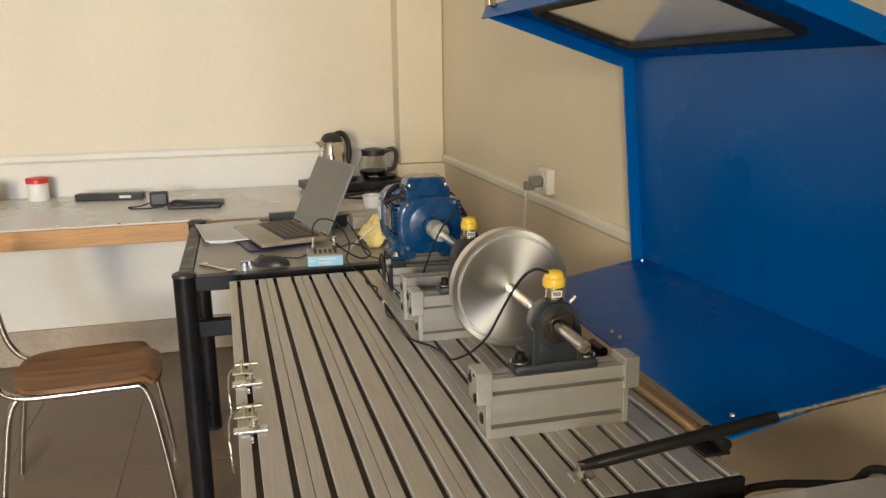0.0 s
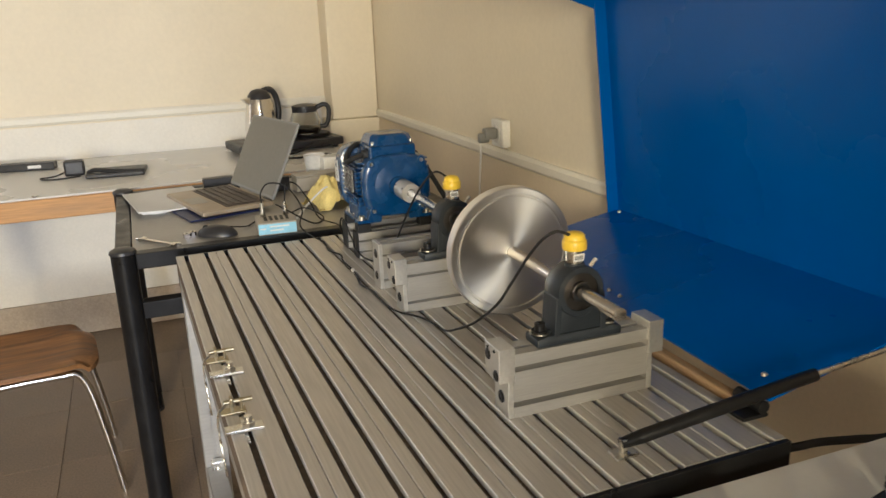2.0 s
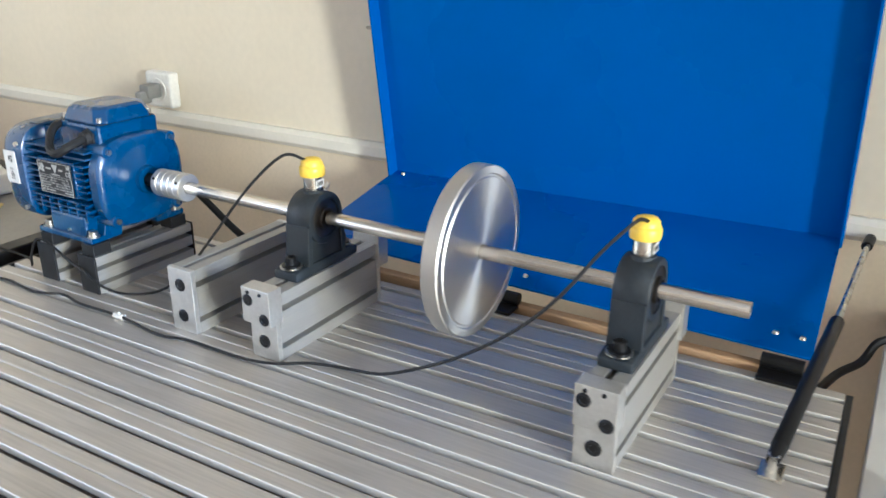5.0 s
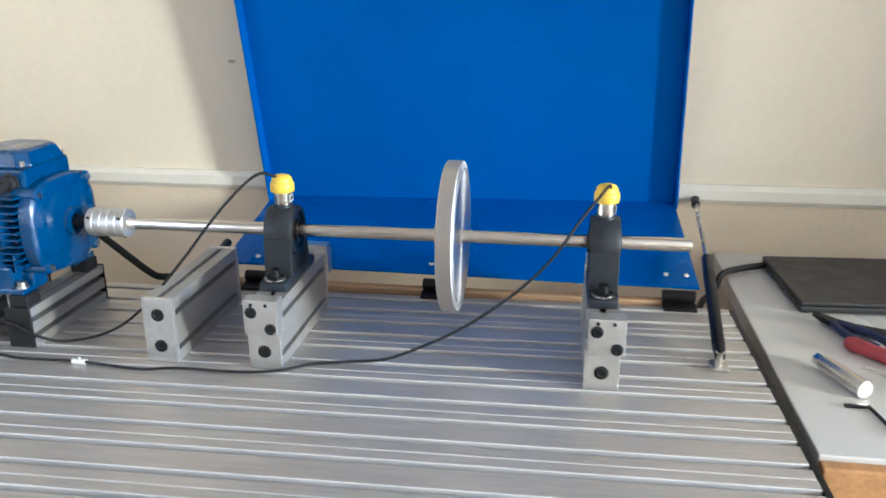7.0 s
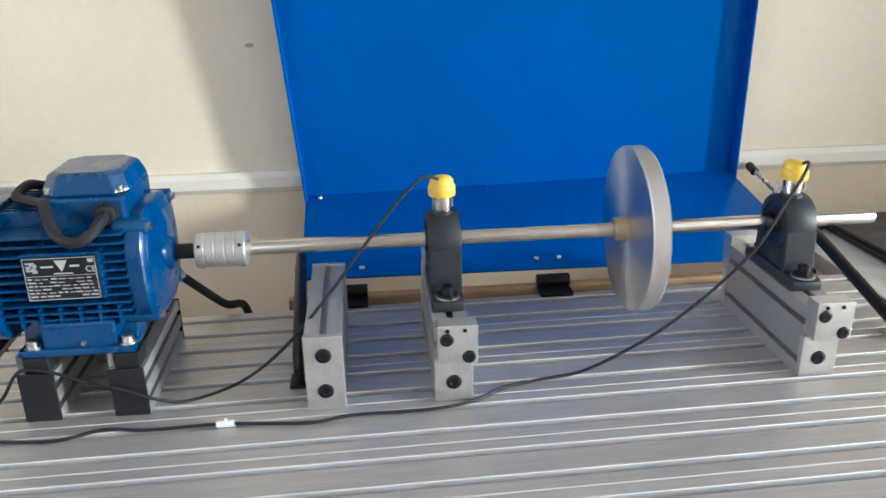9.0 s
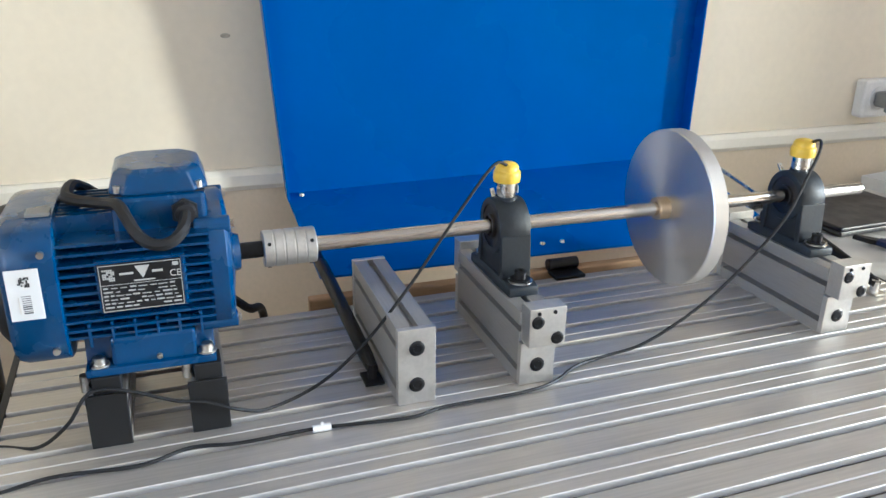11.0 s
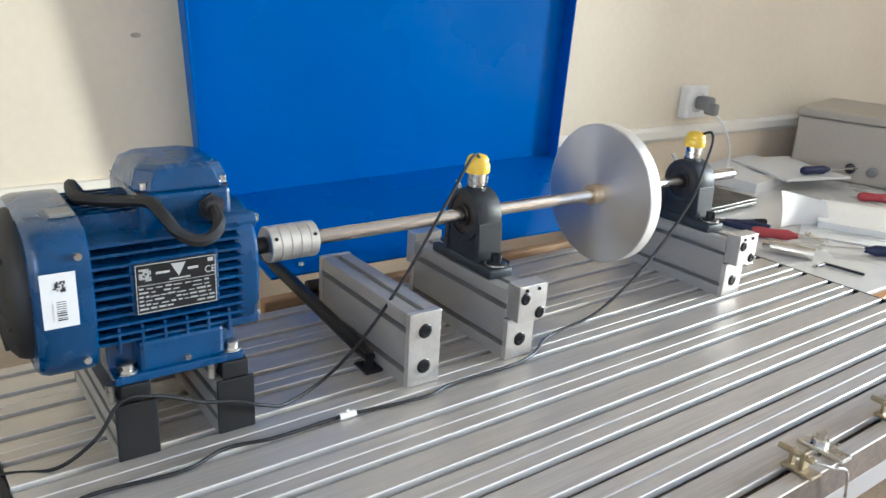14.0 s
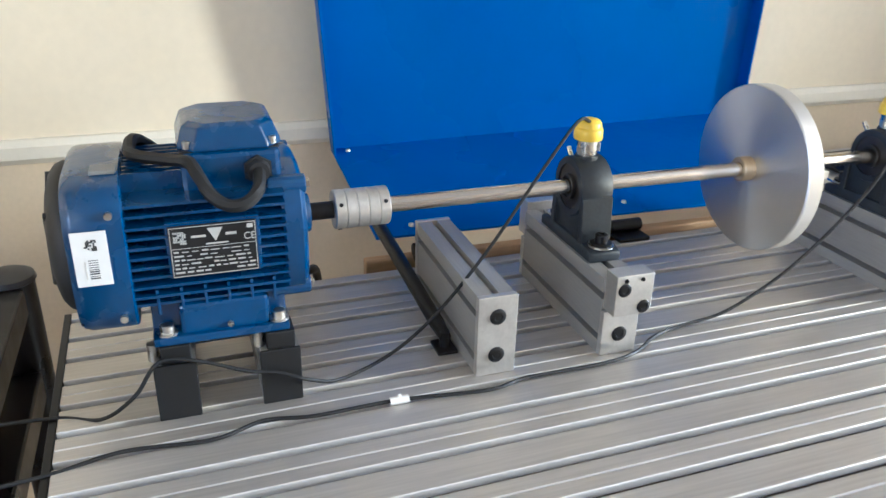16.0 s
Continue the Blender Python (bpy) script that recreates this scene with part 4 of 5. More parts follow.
# gloves, strip, wires
cl = thing("yellow_cloth", (-0.005, 1.405, TT), "crumpled yellow cotton cloth draped in a heap", "cloth", turn=(0, 0, 12))
cb = bmesh.new()
bmesh.ops.create_grid(cb, x_segments=34, y_segments=34, size=1.0)
for v in cb.verts:
    u, w = v.co.x, v.co.y
    q = Vector((u * 2.2, w * 2.2, 0.7))
    fold = noise.noise(q) * 0.5 + noise.noise(q * 2.3) * 0.25
    edge = 1 + 0.22 * noise.noise(Vector((math.atan2(w, u) * 1.3, 2.0, 1.0)))
    heap = max(0.0, 1 - (u * u + w * w) * 0.75)
    z = 0.088 * heap ** 0.8 * (0.85 + 0.7 * fold) + 0.010 * abs(noise.noise(q * 3.1))
    v.co = Vector((u * 0.082 * edge, w * 0.070 * edge, max(z, 0.0) + 0.003))
ext = bmesh.ops.extrude_face_region(cb, geom=cb.faces[:])
for g in ext["geom"]:
    if isinstance(g, bmesh.types.BMVert):
        g.co.z -= 0.0022
part("fabric", cb, M_cloth, cl, smooth=True)
crt = thing("white_carton", (0.075, 1.760, TT), "small white cardboard carton", "carton", turn=(0, 0, 8))
part("carton_body", box((-0.042, -0.03, 0.0005), (0.042, 0.03, 0.088), 0.0015), M_white, crt)
part("flap", slab([(-0.042, -0.03, 0.0885), (0.042, -0.03, 0.0885), (0.046, -0.058, 0.104), (-0.038, -0.058, 0.104)], 0.0012), M_white, crt)
gb2 = thing("grey_case", (0.005, 1.665, TT), "grey plastic instrument case", "case", turn=(0, 0, 6))
part("case_body", box((-0.085, -0.03, 0.0005), (0.085, 0.03, 0.046), 0.004), M_boxpaint, gb2)
part("case_lid", box((-0.0855, -0.0305, 0.0465), (0.0855, 0.0305, 0.054), 0.003), M_boxpaint, gb2)
pen = thing("black_lead", (-0.50, 1.86, TT), "short black lead at the table edge", "cable")
part("lead", tube([(-0.05, 0.0, 0.004), (-0.02, 0.012, 0.006), (0.01, -0.006, 0.010), (0.04, 0.006, 0.006), (0.07, -0.004, 0.004)], 0.004), M_rubber, pen)
strip = thing("power_strip", (0.17, 1.55, TT), "grey-white extension socket with cables", "extension socket", turn=(0, 0, 70))
part("body", box((-0.13, -0.032, 0.001), (0.13, 0.032, 0.045), 0.006), M_white, strip)
for k in range(3):
    part("outlet", lathe([(0.019, 0), (0.019, 0.0012), (0.016, 0.0012), (0.016, -0.006), (0, -0.006)], 20, m=Matrix.Translation((-0.08 + k * 0.06, 0, 0.0452))), M_greyplug, strip)
part("switch", box((0.095, -0.012, 0.044), (0.118, 0.012, 0.050), 0.002), M_red, strip, "red rocker switch")
cup = thing("plastic_cup", (0.020, 1.79, TT), "plain white plastic drinking cup", "cup")
part("cup_wall", lathe([(0.026, 0.001), (0.036, 0.088), (0.0375, 0.090), (0.0375, 0.092), (0.035, 0.092), (0.025, 0.003), (0, 0.003), (0, 0.001), (0.026, 0.001)], 28), M_white, cup, smooth=True)
adp = thing("power_adapter", (-0.125, 1.700, TT), "black laptop power adapter", "adapter", turn=(0, 0, 20))
part("brick", box((-0.032, -0.025, 0.0005), (0.032, 0.025, 0.046), 0.005), M_bkplastic, adp)
hub = thing("black_case", (-0.30, 1.86, TT), "black rectangular case on the table edge", "case", turn=(0, 0, 2))
part("case_body", box((-0.05, -0.02, 0.0005), (0.05, 0.02, 0.035), 0.003), M_bkplastic, hub)

# ---- counter along the north wall ----
CY0, CZ = 2.02, 0.792
ctr = thing("counter", (-1.2, 2.44, 0), "white laminate counter with a pine front edge", "counter")
part("worktop", box((-2.15, CY0 - 2.44 + 0.02, CZ - 0.032), (1.49, Y1 - 2.44 - 0.02, CZ), 0.002), M_counter, ctr)
part("front_edge", box((-2.15, CY0 - 2.44 - 0.001, CZ - 0.075), (1.49, CY0 - 2.44 + 0.0185, CZ - 0.006), 0.003), M_pine, ctr, "pine front edge")
for x in (-2.0, 1.40):
    part("bracket", box((x, CY0 - 2.44 + 0.10, CZ - 0.072), (x + 0.035, Y1 - 2.44 - 0.02, CZ - 0.033), 0.002), M_pine, ctr)
    part("support", box((x, Y1 - 2.44 - 0.06, 0.001), (x + 0.035, Y1 - 2.44 - 0.02, CZ - 0.073), 0.002), M_pine, ctr)
for x in (0.316, 0.10, -0.4):
    part("knob", rod((x, CY0 - 2.44 + 0.03, CZ), (x, CY0 - 2.44 + 0.03, CZ + 0.004), 0.012, seg=12), M_zinc, ctr)

jar = thing("plastic_jar", (-1.305, 2.74, CZ), "white plastic jar with a red lid", "jar")
part("jar_body", lathe([(0, 0.0005), (0.040, 0.0005), (0.043, 0.006), (0.043, 0.072), (0.039, 0.080), (0, 0.080)], 32), M_white, jar, smooth=True)
part("lid", lathe([(0, 0.102), (0.043, 0.102), (0.046, 0.098), (0.046, 0.079), (0, 0.079)], 32), M_red, jar, "red screw lid", smooth=True)
tub = thing("plastic_tub", (-1.50, 2.62, CZ), "yellowish plastic tub on the counter", "tub")
part("tub_body", lathe([(0, 0.0005), (0.055, 0.0005), (0.062, 0.09), (0.064, 0.092), (0.064, 0.10), (0, 0.10)], 32), M_cloth, tub, smooth=True)
bar = thing("black_bar_case", (-1.0, 2.66, CZ), "long flat black instrument case", "case", turn=(0, 0, -10))
part("case_body", box((-0.145, -0.025, 0.0005), (0.145, 0.025, 0.030), 0.004), M_bkplastic, bar)
part("label_patch", box((0.045, -0.0258, 0.010), (0.095, -0.0248, 0.022)), M_paper, bar, "white label")
tb2 = thing("black_folio", (-0.625, 2.36, CZ), "black zipped folio with pens", "folio", turn=(0, 0, -6))
part("cover", box((-0.105, -0.075, 0.0005), (0.105, 0.075, 0.018), 0.006), M_bkplastic, tb2)
part("strap", tube([(-0.10, -0.03, 0.016), (-0.07, -0.05, 0.03), (0.0, -0.06, 0.022), (0.105, -0.06, 0.016)], 0.008), M_rubber, tb2)
mug = thing("cable_bundle", (-0.775, 2.43, CZ), "black charger with a coiled lead", "charger")
part("charger_body", box((-0.038, -0.025, 0.0005), (0.035, 0.025, 0.058), 0.008), M_bkplastic, mug)
part("lead", tube([(-0.03, -0.02, 0.02), (-0.06, -0.05, 0.012), (-0.09, -0.035, 0.005), (-0.12, -0.04, 0.004), (-0.10, -0.08, 0.004), (-0.04, -0.085, 0.004), (0.02, -0.06, 0.004)], 0.003), M_rubber, mug)

# hob with kettle and coffee pot
hob = thing("electric_hob", (0.10, 2.60, CZ), "black two-ring electric hob on the counter", "hob", turn=(0, 0, 8))
part("hob_body", box((-0.27, -0.12, 0.012), (0.19, 0.12, 0.046), 0.006), M_bkplastic, hob)
for x in (-0.10, 0.09):
    part("ring", rod((x, 0, 0.050), (x, 0, 0.060), 0.078, seg=40, bevel=0.002), M_black, hob)
for x in (-0.24, 0.16):
    for y in (-0.09, 0.09):
        part("foot", rod((x, y, 0), (x, y, 0.014), 0.012, seg=12), M_rubber, hob)
ket = thing("electric_kettle", (-0.030, 2.60, CZ + 0.060), "polished steel kettle with a black handle", "kettle", turn=(0, 0, 20))
part("kettle_body", lathe([(0, 0.0005), (0.068, 0.0005), (0.072, 0.006), (0.070, 0.05), (0.058, 0.14), (0.050, 0.165), (0, 0.17)], 40), M_chrome, ket, smooth=True)
part("lid", lathe([(0, 0.205), (0.012, 0.204), (0.034, 0.196), (0.047, 0.178), (0.051, 0.163), (0, 0.163)], 32), M_bkplastic, ket, smooth=True)
part("handle", tube([(0.02, 0.0, 0.195), (0.055, 0.0, 0.197), (0.080, 0.0, 0.165), (0.088, 0.0, 0.10), (0.072, 0.0, 0.04)], 0.013, 10), M_bkplastic, ket, "black handle", smooth=True)
part("spout", prism([(-0.045, 0.13), (-0.085, 0.168), (-0.045, 0.172)], 'y', -0.014, 0.014, 0.003), M_chrome, ket)
pot = thing("coffee_pot", (0.160, 2.60, CZ + 0.060), "glass coffee pot with a black handle and lid", "coffee pot", turn=(0, 0, -12))
part("pot_glass", lathe([(0, 0.0005), (0.056, 0.0005), (0.068, 0.018), (0.068, 0.055), (0.052, 0.098), (0.050, 0.115), (0.0475, 0.115), (0.049, 0.098), (0.065, 0.054), (0.065, 0.020), (0.054, 0.004), (0, 0.004)], 40), M_glass, pot, smooth=True)
part("collar", lathe([(0.0525, 0.094), (0.054, 0.094), (0.054, 0.112), (0.0515, 0.112)], 40), M_bkplastic, pot)
part("lid", lathe([(0, 0.128), (0.03, 0.127), (0.054, 0.120), (0.055, 0.113), (0, 0.113)], 32), M_bkplastic, pot, smooth=True)
part("handle", tube([(0.050, 0, 0.108), (0.085, 0, 0.122), (0.105, 0, 0.105), (0.102, 0, 0.06), (0.088, 0, 0.03), (0.068, 0, 0.028)], 0.010, 10), M_bkplastic, pot, smooth=True)
part("coffee", lathe([(0, 0.0045), (0.052, 0.0045), (0.0635, 0.020), (0.0635, 0.026), (0, 0.026)], 32), M_print, pot)

# ---- chair ----
chair = thing("chair", (-0.95, 1.57, 0), "chrome tube chair with a worn brown plywood seat", "chair", turn=(0, 0, 5))
seat = bmesh.new()
bmesh.ops.create_grid(seat, x_segments=24, y_segments=24, size=1.0)
for v in seat.verts:
    u, w = v.co.x, v.co.y
    k = (abs(u) ** 4 + abs(w) ** 4) ** 0.25
    s = max(abs(u), abs(w))
    f = s / k if k > 1e-6 else 1
    z = -0.010 * (1 - min(1, (u * u + w * w) * 1.0)) - 0.035 * max(0, u - 0.72) ** 2 * 9
    v.co = Vector((u * f * 0.215, w * f * 0.19, 0.425 + z))
ext = bmesh.ops.extrude_face_region(seat, geom=seat.faces[:])
for v in ext["geom"]:
    if isinstance(v, bmesh.types.BMVert):
        v.co.z -= 0.014
part("seat", seat, M_wood, chair, "worn brown plywood seat", smooth=True)
for s in (-1, 1):
    part("front_leg", tube([(-0.10, s * 0.165, 0.392), (0.10, s * 0.165, 0.392), (0.165, s * 0.168, 0.372), (0.200, s * 0.18, 0.20), (0.225, s * 0.188, 0.0)], 0.0105, 12), M_chrome, chair, smooth=True)
    part("back_leg", tube([(0.10, s * 0.15, 0.402), (-0.14, s * 0.15, 0.400), (-0.21, s * 0.16, 0.37), (-0.245, s * 0.17, 0.20), (-0.275, s * 0.178, 0.0)], 0.0105, 12), M_chrome, chair, smooth=True)
    part("back_post", tube([(-0.05, s * 0.172, 0.397), (-0.19, s * 0.172, 0.405), (-0.255, s * 0.172, 0.47), (-0.285, s * 0.172, 0.62), (-0.31, s * 0.172, 0.80)], 0.0105, 12), M_chrome, chair, smooth=True)
part("backrest", box((-0.318, -0.19, 0.64), (-0.300, 0.19, 0.81), 0.007), M_wood, chair, "brown plywood backrest")

# ---- white desk beyond the bed ----
DZ = 0.785
desk = thing("white_desk", (0.15, -1.1, 0), "white-topped desk with a pine front edge", "desk")
part("desktop", box((-0.352, -0.85, DZ - 0.03), (0.372, 0.856, DZ), 0.002), M_counter, desk)
part("front_edge", box((-0.372, -0.85, DZ - 0.065), (-0.3535, 0.856, DZ - 0.005), 0.003), M_pine, desk, "pine front edge")
for x in (-0.33, 0.33):
    for y in (-0.80, 0.78):
        part("leg", box((x - 0.02, y - 0.02, 0.0), (x + 0.02, y + 0.02, DZ - 0.031), 0.003), M_black, desk)
bl = thing("black_laptop", (0.340, -0.450, DZ), "closed black laptop on the white desk", "laptop", turn=(0, 0, 3))
part("base", box((-0.115, -0.125, 0.003), (0.115, 0.125, 0.014), 0.003), M_bkplastic, bl)
part("lid", box((-0.115, -0.125, 0.0145), (0.115, 0.125, 0.022), 0.003), M_bkplastic, bl)
sheet("paper_stack", (0.425, -0.83, DZ + 0.0005), 0.19, 0.34, 10, "uneven stack of printed papers", 0.028, 0.0)
sheet("paper_stack", (0.36, -0.90, DZ + 0.030), 0.24, 0.20, -18, "top sheets sliding off the paper stack", 0.006, 0.004)
fp = thing("folded_paper", (0.02, -0.60, DZ), "folded white paper with one side standing up", "paper", turn=(0, 0, 28))
part("sheet", box((-0.105, -0.10, 0.0005), (0.090, 0.100, 0.0030), 0.0008, bm=box((-0.09, -0.11, 0.0031), (0.07, 0.05, 0.0042), 0.0004)), M_paper, fp)
flap = bmesh.new()
for side in (0.0, 0.0014):
    rows = []
    for i in range(9):
        u = i / 8
        out = 0.014 * math.sin(math.pi * u) + side
        x, y = 0.128 - 0.090 * u + 0.655 * out, 0.075 - 0.078 * u - 0.756 * out
        rows.append([flap.verts.new((x + 0.012 * v * v, y + 0.010 * v * v * (1 - u), 0.003 + v * (0.082 - 0.030 * u))) for v in (0.0, 0.25, 0.5, 0.75, 1.0)])
    for p, q in zip(rows, rows[1:]):
        for k in range(4):
            flap.faces.new((p[k], q[k], q[k + 1], p[k + 1]))
part("flap", flap, M_paper, fp, "curved upright flap", smooth=True)
nb = thing("notebook", (0.045, -0.667, DZ + 0.0043), "thick white notebook on the desk", "notebook", turn=(0, 0, 28))
part("page_block", box((-0.068, -0.105, 0.0005), (0.068, 0.105, 0.015), 0.001), M_paper, nb)
part("cover", box((-0.070, -0.107, 0.0152), (0.070, 0.107, 0.0166), 0.0005), M_white, nb, "white paper cover")
enc = thing("control_box", (0.25, -1.225, DZ), "cream enclosure box with round buttons", "enclosure", turn=(0, 0, 14))
part("case", box((-0.24, -0.14, 0.0005), (0.22, 0.165, 0.160), 0.006), M_boxpaint, enc)
part("cover", box((-0.245, -0.145, 0.162), (0.225, 0.170, 0.185), 0.005), M_boxpaint, enc)
for k in range(5):
    part("button", lathe([(0.014, 0), (0.014, 0.004), (0.010, 0.005), (0.010, 0.012), (0, 0.013)], 20, m=Matrix.Translation((0.06 - k * 0.055, 0.1655, 0.04)) @ ALONG_Y), M_bkplastic if k % 2 == 0 else M_greyplug, enc)
rc = thing("red_reel", (-0.02, -1.20, DZ + 0.186), "small red plastic reel on the enclosure", "reel")
part("reel_body", lathe([(0, 0.0005), (0.03, 0.0005), (0.03, 0.006), (0.02, 0.008), (0.02, 0.022), (0.03, 0.024), (0.03, 0.030), (0, 0.030)], 24), M_red, rc)


def screwdriver(at, turn, handle_mat, label, length=0.16):
    sd = thing("screwdriver", at, label, "screwdriver", "tools on the desk", turn=(0, 0, turn))
    part("handle", lathe([(0, 0), (0.008, 0.001), (0.0115, 0.01), (0.010, 0.04), (0.0115, 0.07), (0.007, 0.082), (0.006, 0.09), (0, 0.09)], 12, m=Matrix.Translation((0, 0, 0.0116)) @ ALONG_Y), handle_mat, sd, smooth=True)
    part("blade", rod((0, 0.088, 0.0116), (0, length, 0.0116), 0.003, 0.0025, 10), M_chrome, sd)


screwdriver((0.095, -0.362, DZ), 131, M_redgrip, "red-handled screwdriver with a short blade", 0.15)
screwdriver((-0.150, -0.535, DZ), -42, M_dblue, "dark blue screwdriver with a long blade", 0.24)
screwdriver((0.150, -0.885, DZ), 140, M_redgrip, "red-handled screwdriver beside the papers", 0.20)
screwdriver((0.290, -0.850, DZ + 0.037), 165, M_dblue, "dark pen-like driver on the papers", 0.19)
sil = thing("steel_cylinder", (-0.022, -0.324, DZ), "short bright steel fitting with a nut", "fitting", turn=(0, 0, 112))
part("barrel", rod((0, -0.04, 0.0125), (0, 0.04, 0.0125), 0.012, seg=20, bevel=0.001), M_chrome, sil)
part("nut", rod((0, -0.055, 0.0125), (0, -0.042, 0.0125), 0.009, seg=6), M_chrome, sil)
for x, y, a in ((-0.02, -0.44, 20), (0.03, -0.47, 75), (0.06, -0.43, 130)):
    bt = thing("loose_bolt", (x, y, DZ), "loose steel bolt on the desk", "bolt", "loose bolts", turn=(0, 0, a))
    part("shank", rod((0, 0, 0.0055), (0, 0.035, 0.0055), 0.004, seg=10), M_chrome, bt)
    part("head", rod((0, -0.007, 0.0068), (0, 0, 0.0068), 0.0065, seg=6), M_chrome, bt)
hx = thing("hex_key", (-0.085, -0.335, DZ), "bent black steel hex key", "hex key", turn=(0, 0, 0))
part("bent_rod", tube([(0.0, 0.028, 0.003), (0.0, 0.002, 0.003), (-0.004, -0.002, 0.003), (-0.07, -0.012, 0.003)], 0.0026, 6, steps=3), M_screw, hx)
mk = thing("marker_pen", (0.146, -0.416, DZ), "short black marker pen", "pen", turn=(0, 0, -22))
part("barrel", rod((0, -0.022, 0.0075), (0, 0.030, 0.0075), 0.0072, seg=16, bevel=0.001), M_bkplastic, mk, smooth=True)
part("cap", rod((0, -0.048, 0.0079), (0, -0.0222, 0.0079), 0.0078, seg=16, bevel=0.001), M_rubber, mk, smooth=True)
pl = thing("pliers", (0.165, -0.368, DZ), "small pliers with dark blue grips", "pliers", turn=(0, 0, -60))
for s in (-1, 1):
    part("grip", tube([(s * 0.004, 0.0, 0.010), (s * 0.016, -0.03, 0.010), (s * 0.019, -0.06, 0.010), (s * 0.013, -0.09, 0.010)], 0.0065, 8), M_dblue, pl, smooth=True)
    part("jaw", prism([(0, -0.004), (s * 0.010, 0.004), (s * 0.008, 0.022), (s * 0.001, 0.045), (0, 0.045)], 'z', 0.005, 0.014, 0.001), M_screw, pl)

# ---- wall sockets ----


def wall_socket(y, z, label, cable):
    so = thing("wall_socket", (X1 - 0.0005, y, z), label, "wall socket", "wall sockets")
    part("cover", box((-0.030, -0.042, -0.042), (0.0, 0.042, 0.042), 0.006), M_white, so)
    part("ring", lathe([(0.027, 0), (0.027, 0.003), (0.024, 0.003), (0.023, -0.004), (0, -0.004)], 28, m=Matrix.Translation((-0.030, 0, 0)) @ Matrix.Rotation(radians(-90), 4, 'Y')), M_white, so)
    pg = thing("mains_plug", (X1 - 0.032, y, z), "grey mains plug with its cable", "plug", "mains plugs")
    part("plug_body", box((-0.042, -0.017, -0.016), (0.0, 0.017, 0.018), 0.007, bm=box((-0.060, -0.011, -0.026), (-0.025, 0.011, 0.004), 0.006)), M_greyplug, pg, smooth=True)
    part("cable", tube([(-0.052, 0, -0.020)] + cable, 0.0034, 8), M_white, pg, smooth=True)


wall_socket(-0.66, 0.985, "white surface-mounted wall socket with a plug", [(-0.064, -0.026, -0.045), (-0.068, -0.056, -0.09), (-0.074, -0.064, -0.135), (-0.084, -0.052, -0.175), (-0.115, -0.050, -0.192), (-0.170, -0.080, -0.195)])
wall_socket(1.335, 0.975, "white surface-mounted wall socket beside the motor", [(-0.058, -0.012, -0.06), (-0.05, 0.02, -0.16), (-0.05, 0.03, -0.30), (-0.04, 0.04, -0.60)])

anchor = thing("wall_plug", (X1 - 0.0005, 0.735, 1.149), "small filled plug hole in the cream wall", "wall plug")
part("filler", lathe([(0.0, 0.0014), (0.004, 0.0012), (0.0055, 0.0)], 14, m=Matrix.Rotation(radians(-90), 4, 'Y') @ Matrix.Diagonal((0.7, 1.5, 1, 1))), M_filler, anchor)

# ---- cables ----


def cable(name, pts, r, label, mat=None):
    ob = thing(name, pts[0], label, "cable")
    o = Vector(pts[0])
    part("lead", tube([Vector(p) - o for p in pts], r, 8), mat or M_cap, ob, smooth=True)
    return ob


b = BZ + 0.0032
cable("sensor_cable", [(-0.010, -0.004, 1.044), (-0.028, 0.0, 1.050), (-0.042, 0.012, 1.038), (-0.052, 0.034, 1.010), (-0.063, 0.067, 0.962), (-0.067, 0.112, 0.914), (-0.075, 0.176, 0.866), (-0.081, 0.235, 0.834), (-0.083, 0.290, 0.811), (-0.083, 0.345, b), (-0.096, 0.390, b), (-0.121, 0.430, b), (-0.132, 0.480, b), (-0.133, 0.570, b), (-0.143, 0.620, b), (-0.133, 0.714, b), (-0.135, 0.80, b), (-0.128, 0.85, b), (-0.144, 0.90, b), (-0.138, 0.98, b), (-0.15, 1.05, 0.800), (-0.165, 1.135, 0.812), (-0.150, 1.175, 0.850), (-0.180, 1.200, 0.905), (-0.225, 1.207, 0.920), (-0.249, 1.207, 0.898), (-0.250, 1.207, 0.866)], 0.0021, "thin black sensor cable running along the bed")
tie = thing("cable_tie", (-0.133, 0.714, b), "white cable tie on the sensor cable", "cable tie")
part("band", lathe([(0.0034, -0.010), (0.0042, -0.010), (0.0042, 0.010), (0.0034, 0.010), (0.0034, -0.010)], 14, m=ALONG_Y), M_white, tie)
part("tail", box((-0.001, -0.002, 0.003), (0.001, 0.001, 0.007)), M_white, tie)
cable("sensor_cable", [(-0.008, 0.454, 1.044), (-0.024, 0.478, 1.050), (-0.042, 0.525, 1.005), (-0.056, 0.590, 0.925), (-0.062, 0.650, 0.858), (-0.070, 0.705, 0.820), (-0.088, 0.765, 0.810), (-0.104, 0.80, 0.826), (-0.101, 0.83, 0.838), (-0.100, 0.86, 0.845), (-0.099, 0.905, 0.864), (-0.099, 0.94, 0.868), (-0.098, 0.965, 0.835), (-0.08, 1.0, b), (-0.06, 1.045, 0.800), (-0.07, 1.12, 0.808), (-0.10, 1.19, 0.812), (-0.115, 1.235, 0.850), (-0.150, 1.225, 0.905), (-0.180, 1.207, 0.912), (-0.190, 1.205, 0.866)], 0.0020, "thin black sensor cable from the inner bearing")
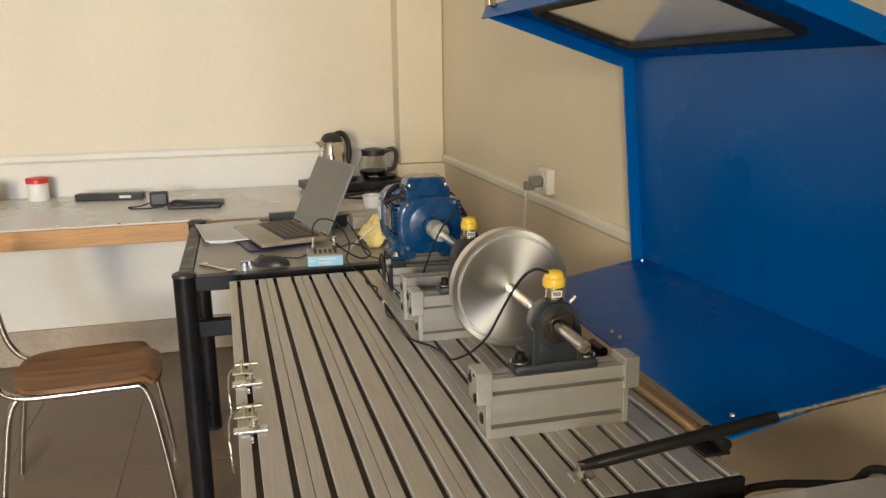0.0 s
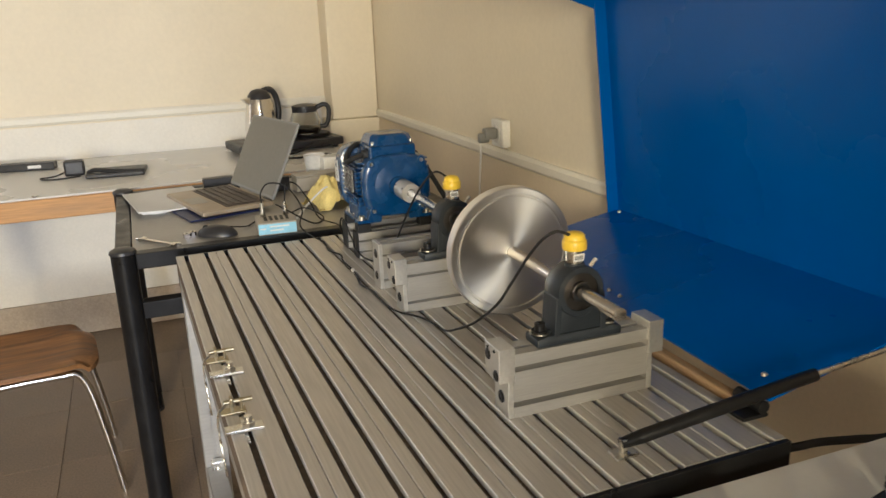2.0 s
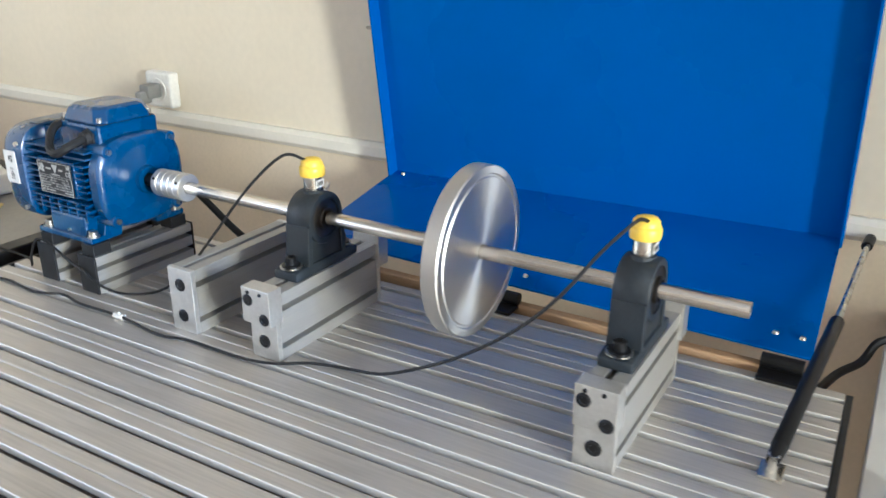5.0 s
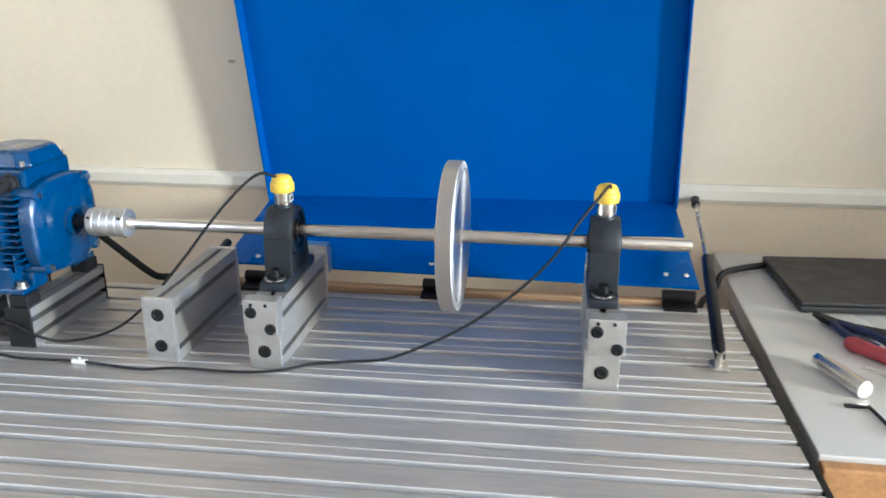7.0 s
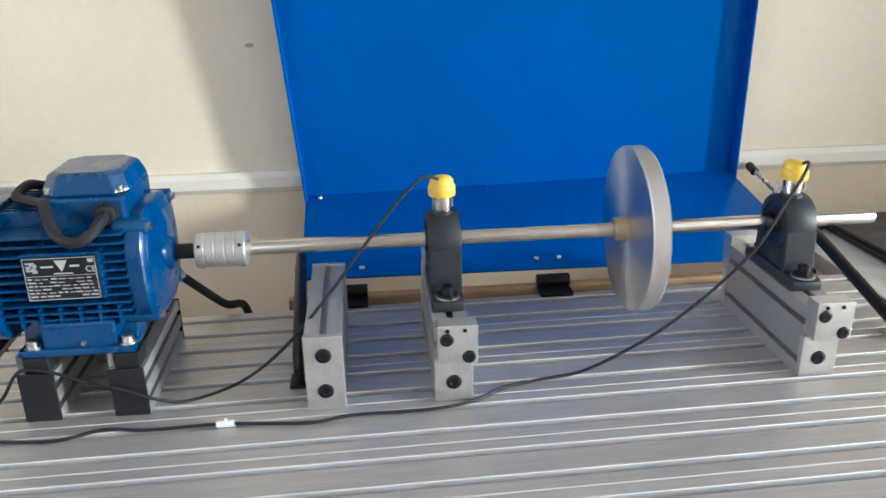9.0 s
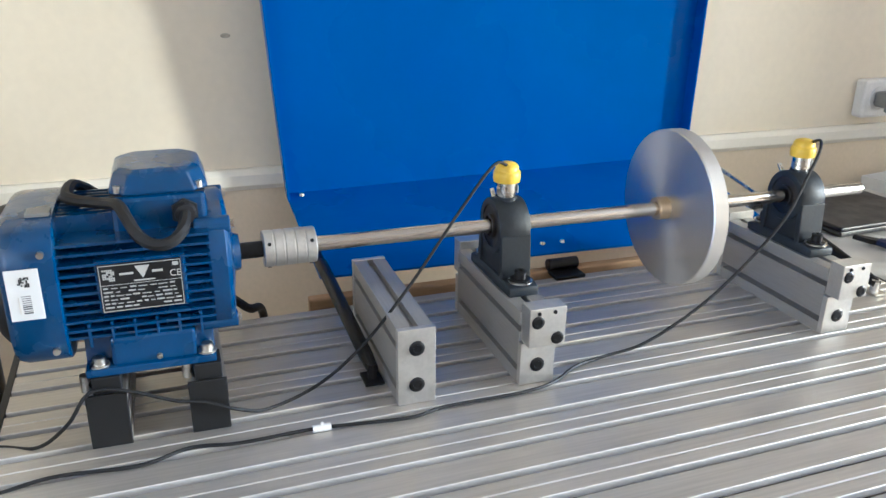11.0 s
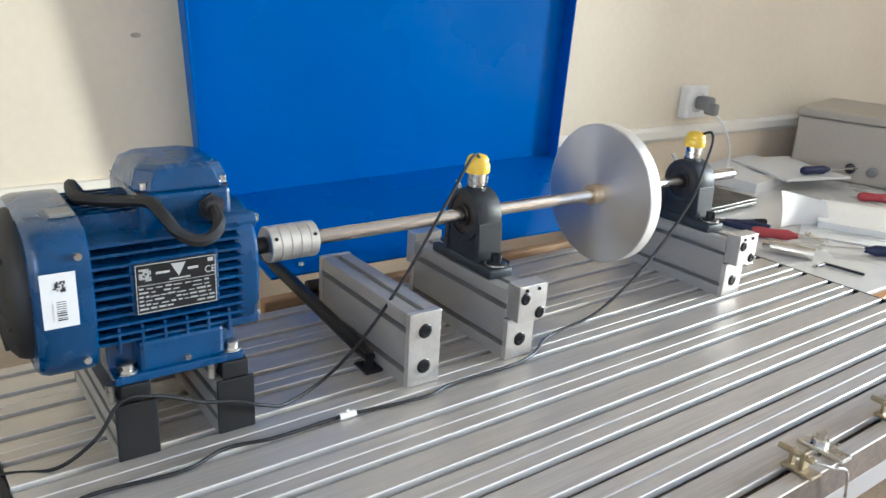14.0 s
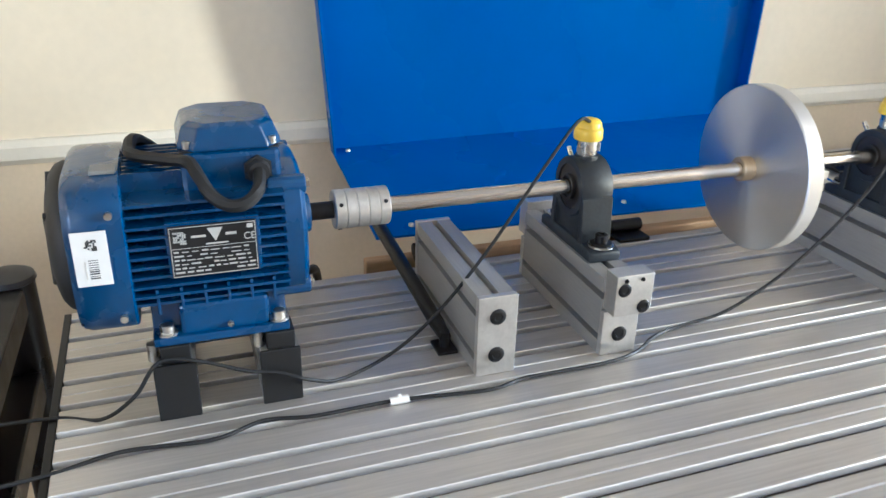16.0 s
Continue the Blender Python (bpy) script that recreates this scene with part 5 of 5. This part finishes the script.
cable("motor_cable", [(-0.064, 0.830, 1.036), (-0.088, 0.834, 1.028), (-0.097, 0.846, 1.019), (-0.097, 0.862, 1.018), (-0.090, 0.876, 1.027), (-0.078, 0.885, 1.042), (-0.062, 0.892, 1.050), (-0.040, 0.908, 1.047), (-0.022, 0.930, 1.046), (-0.002, 0.944, 1.046), (0.040, 0.940, 1.047), (0.088, 0.918, 1.015), (0.115, 0.885, 0.965), (0.145, 0.82, 0.885), (0.172, 0.762, 0.818), (0.215, 0.735, 0.78), (0.235, 0.73, 0.60), (0.25, 0.75, 0.30), (0.30, 0.8, 0.008)], 0.0062, "thick black motor supply cable")
cable("mains_cable", [(0.47, -0.40, DZ + 0.0065), (0.43, -0.32, DZ + 0.009), (0.402, -0.268, DZ + 0.009), (0.378, -0.236, DZ + 0.006), (0.360, -0.220, 0.764), (0.325, -0.195, 0.755), (0.263, -0.176, 0.752), (0.23, -0.15, 0.72), (0.224, -0.14, 0.60), (0.224, -0.14, 0.30)], 0.006, "thick black cable hanging behind the bed")
cable("usb_cable", [(-0.20, 1.22, 0.815), (-0.13, 1.26, 0.83), (-0.08, 1.24, 0.803), (-0.12, 1.18, 0.803), (-0.19, 1.165, 0.85), (-0.16, 1.33, 0.81), (-0.18, 1.42, 0.812)], 0.0022, "thin black looped lead beside the data box")
cable("white_lead", [(-0.15, 1.26, 0.803), (-0.10, 1.33, 0.825), (-0.04, 1.36, 0.86), (0.0, 1.42, 0.83), (0.06, 1.55, 0.803)], 0.003, "white lead crossing the table", M_white)
cable("mouse_lead", [(-0.335, 1.235, 0.808), (-0.29, 1.25, 0.80), (-0.26, 1.29, 0.80), (-0.20, 1.33, 0.80)], 0.002, "thin black mouse lead")
cable("hob_lead", [(0.16, 2.49, 0.82), (0.08, 2.42, 0.80), (-0.02, 2.38, 0.797), (0.05, 2.30, 0.797), (0.18, 2.33, 0.797), (0.22, 2.2, 0.797)], 0.0042, "black hob lead on the counter")

# ---- floor tiles ----
floor_ob = bpy.data.objects["floor"]
tile = None
TS = 0.40
for i in range(-6, 2):
    for j in range(0, 8):
        x, y = 0.30 + i * TS, -0.35 + j * TS
        if x + TS > X1 or y + TS > Y1 - 0.014:
            continue
        if tile is None:
            tile = part("tile", box((0.0008, 0.0008, -0.004), (TS - 0.0008, TS - 0.0008, 0.0), 0.0008, segments=1), M_floor, floor_ob)
            tile.location = (x, y, 0.0005)
        else:
            ob = new("tile", tile.data)
            ob.parent = floor_ob
            ob.location = (x, y, 0.0005)
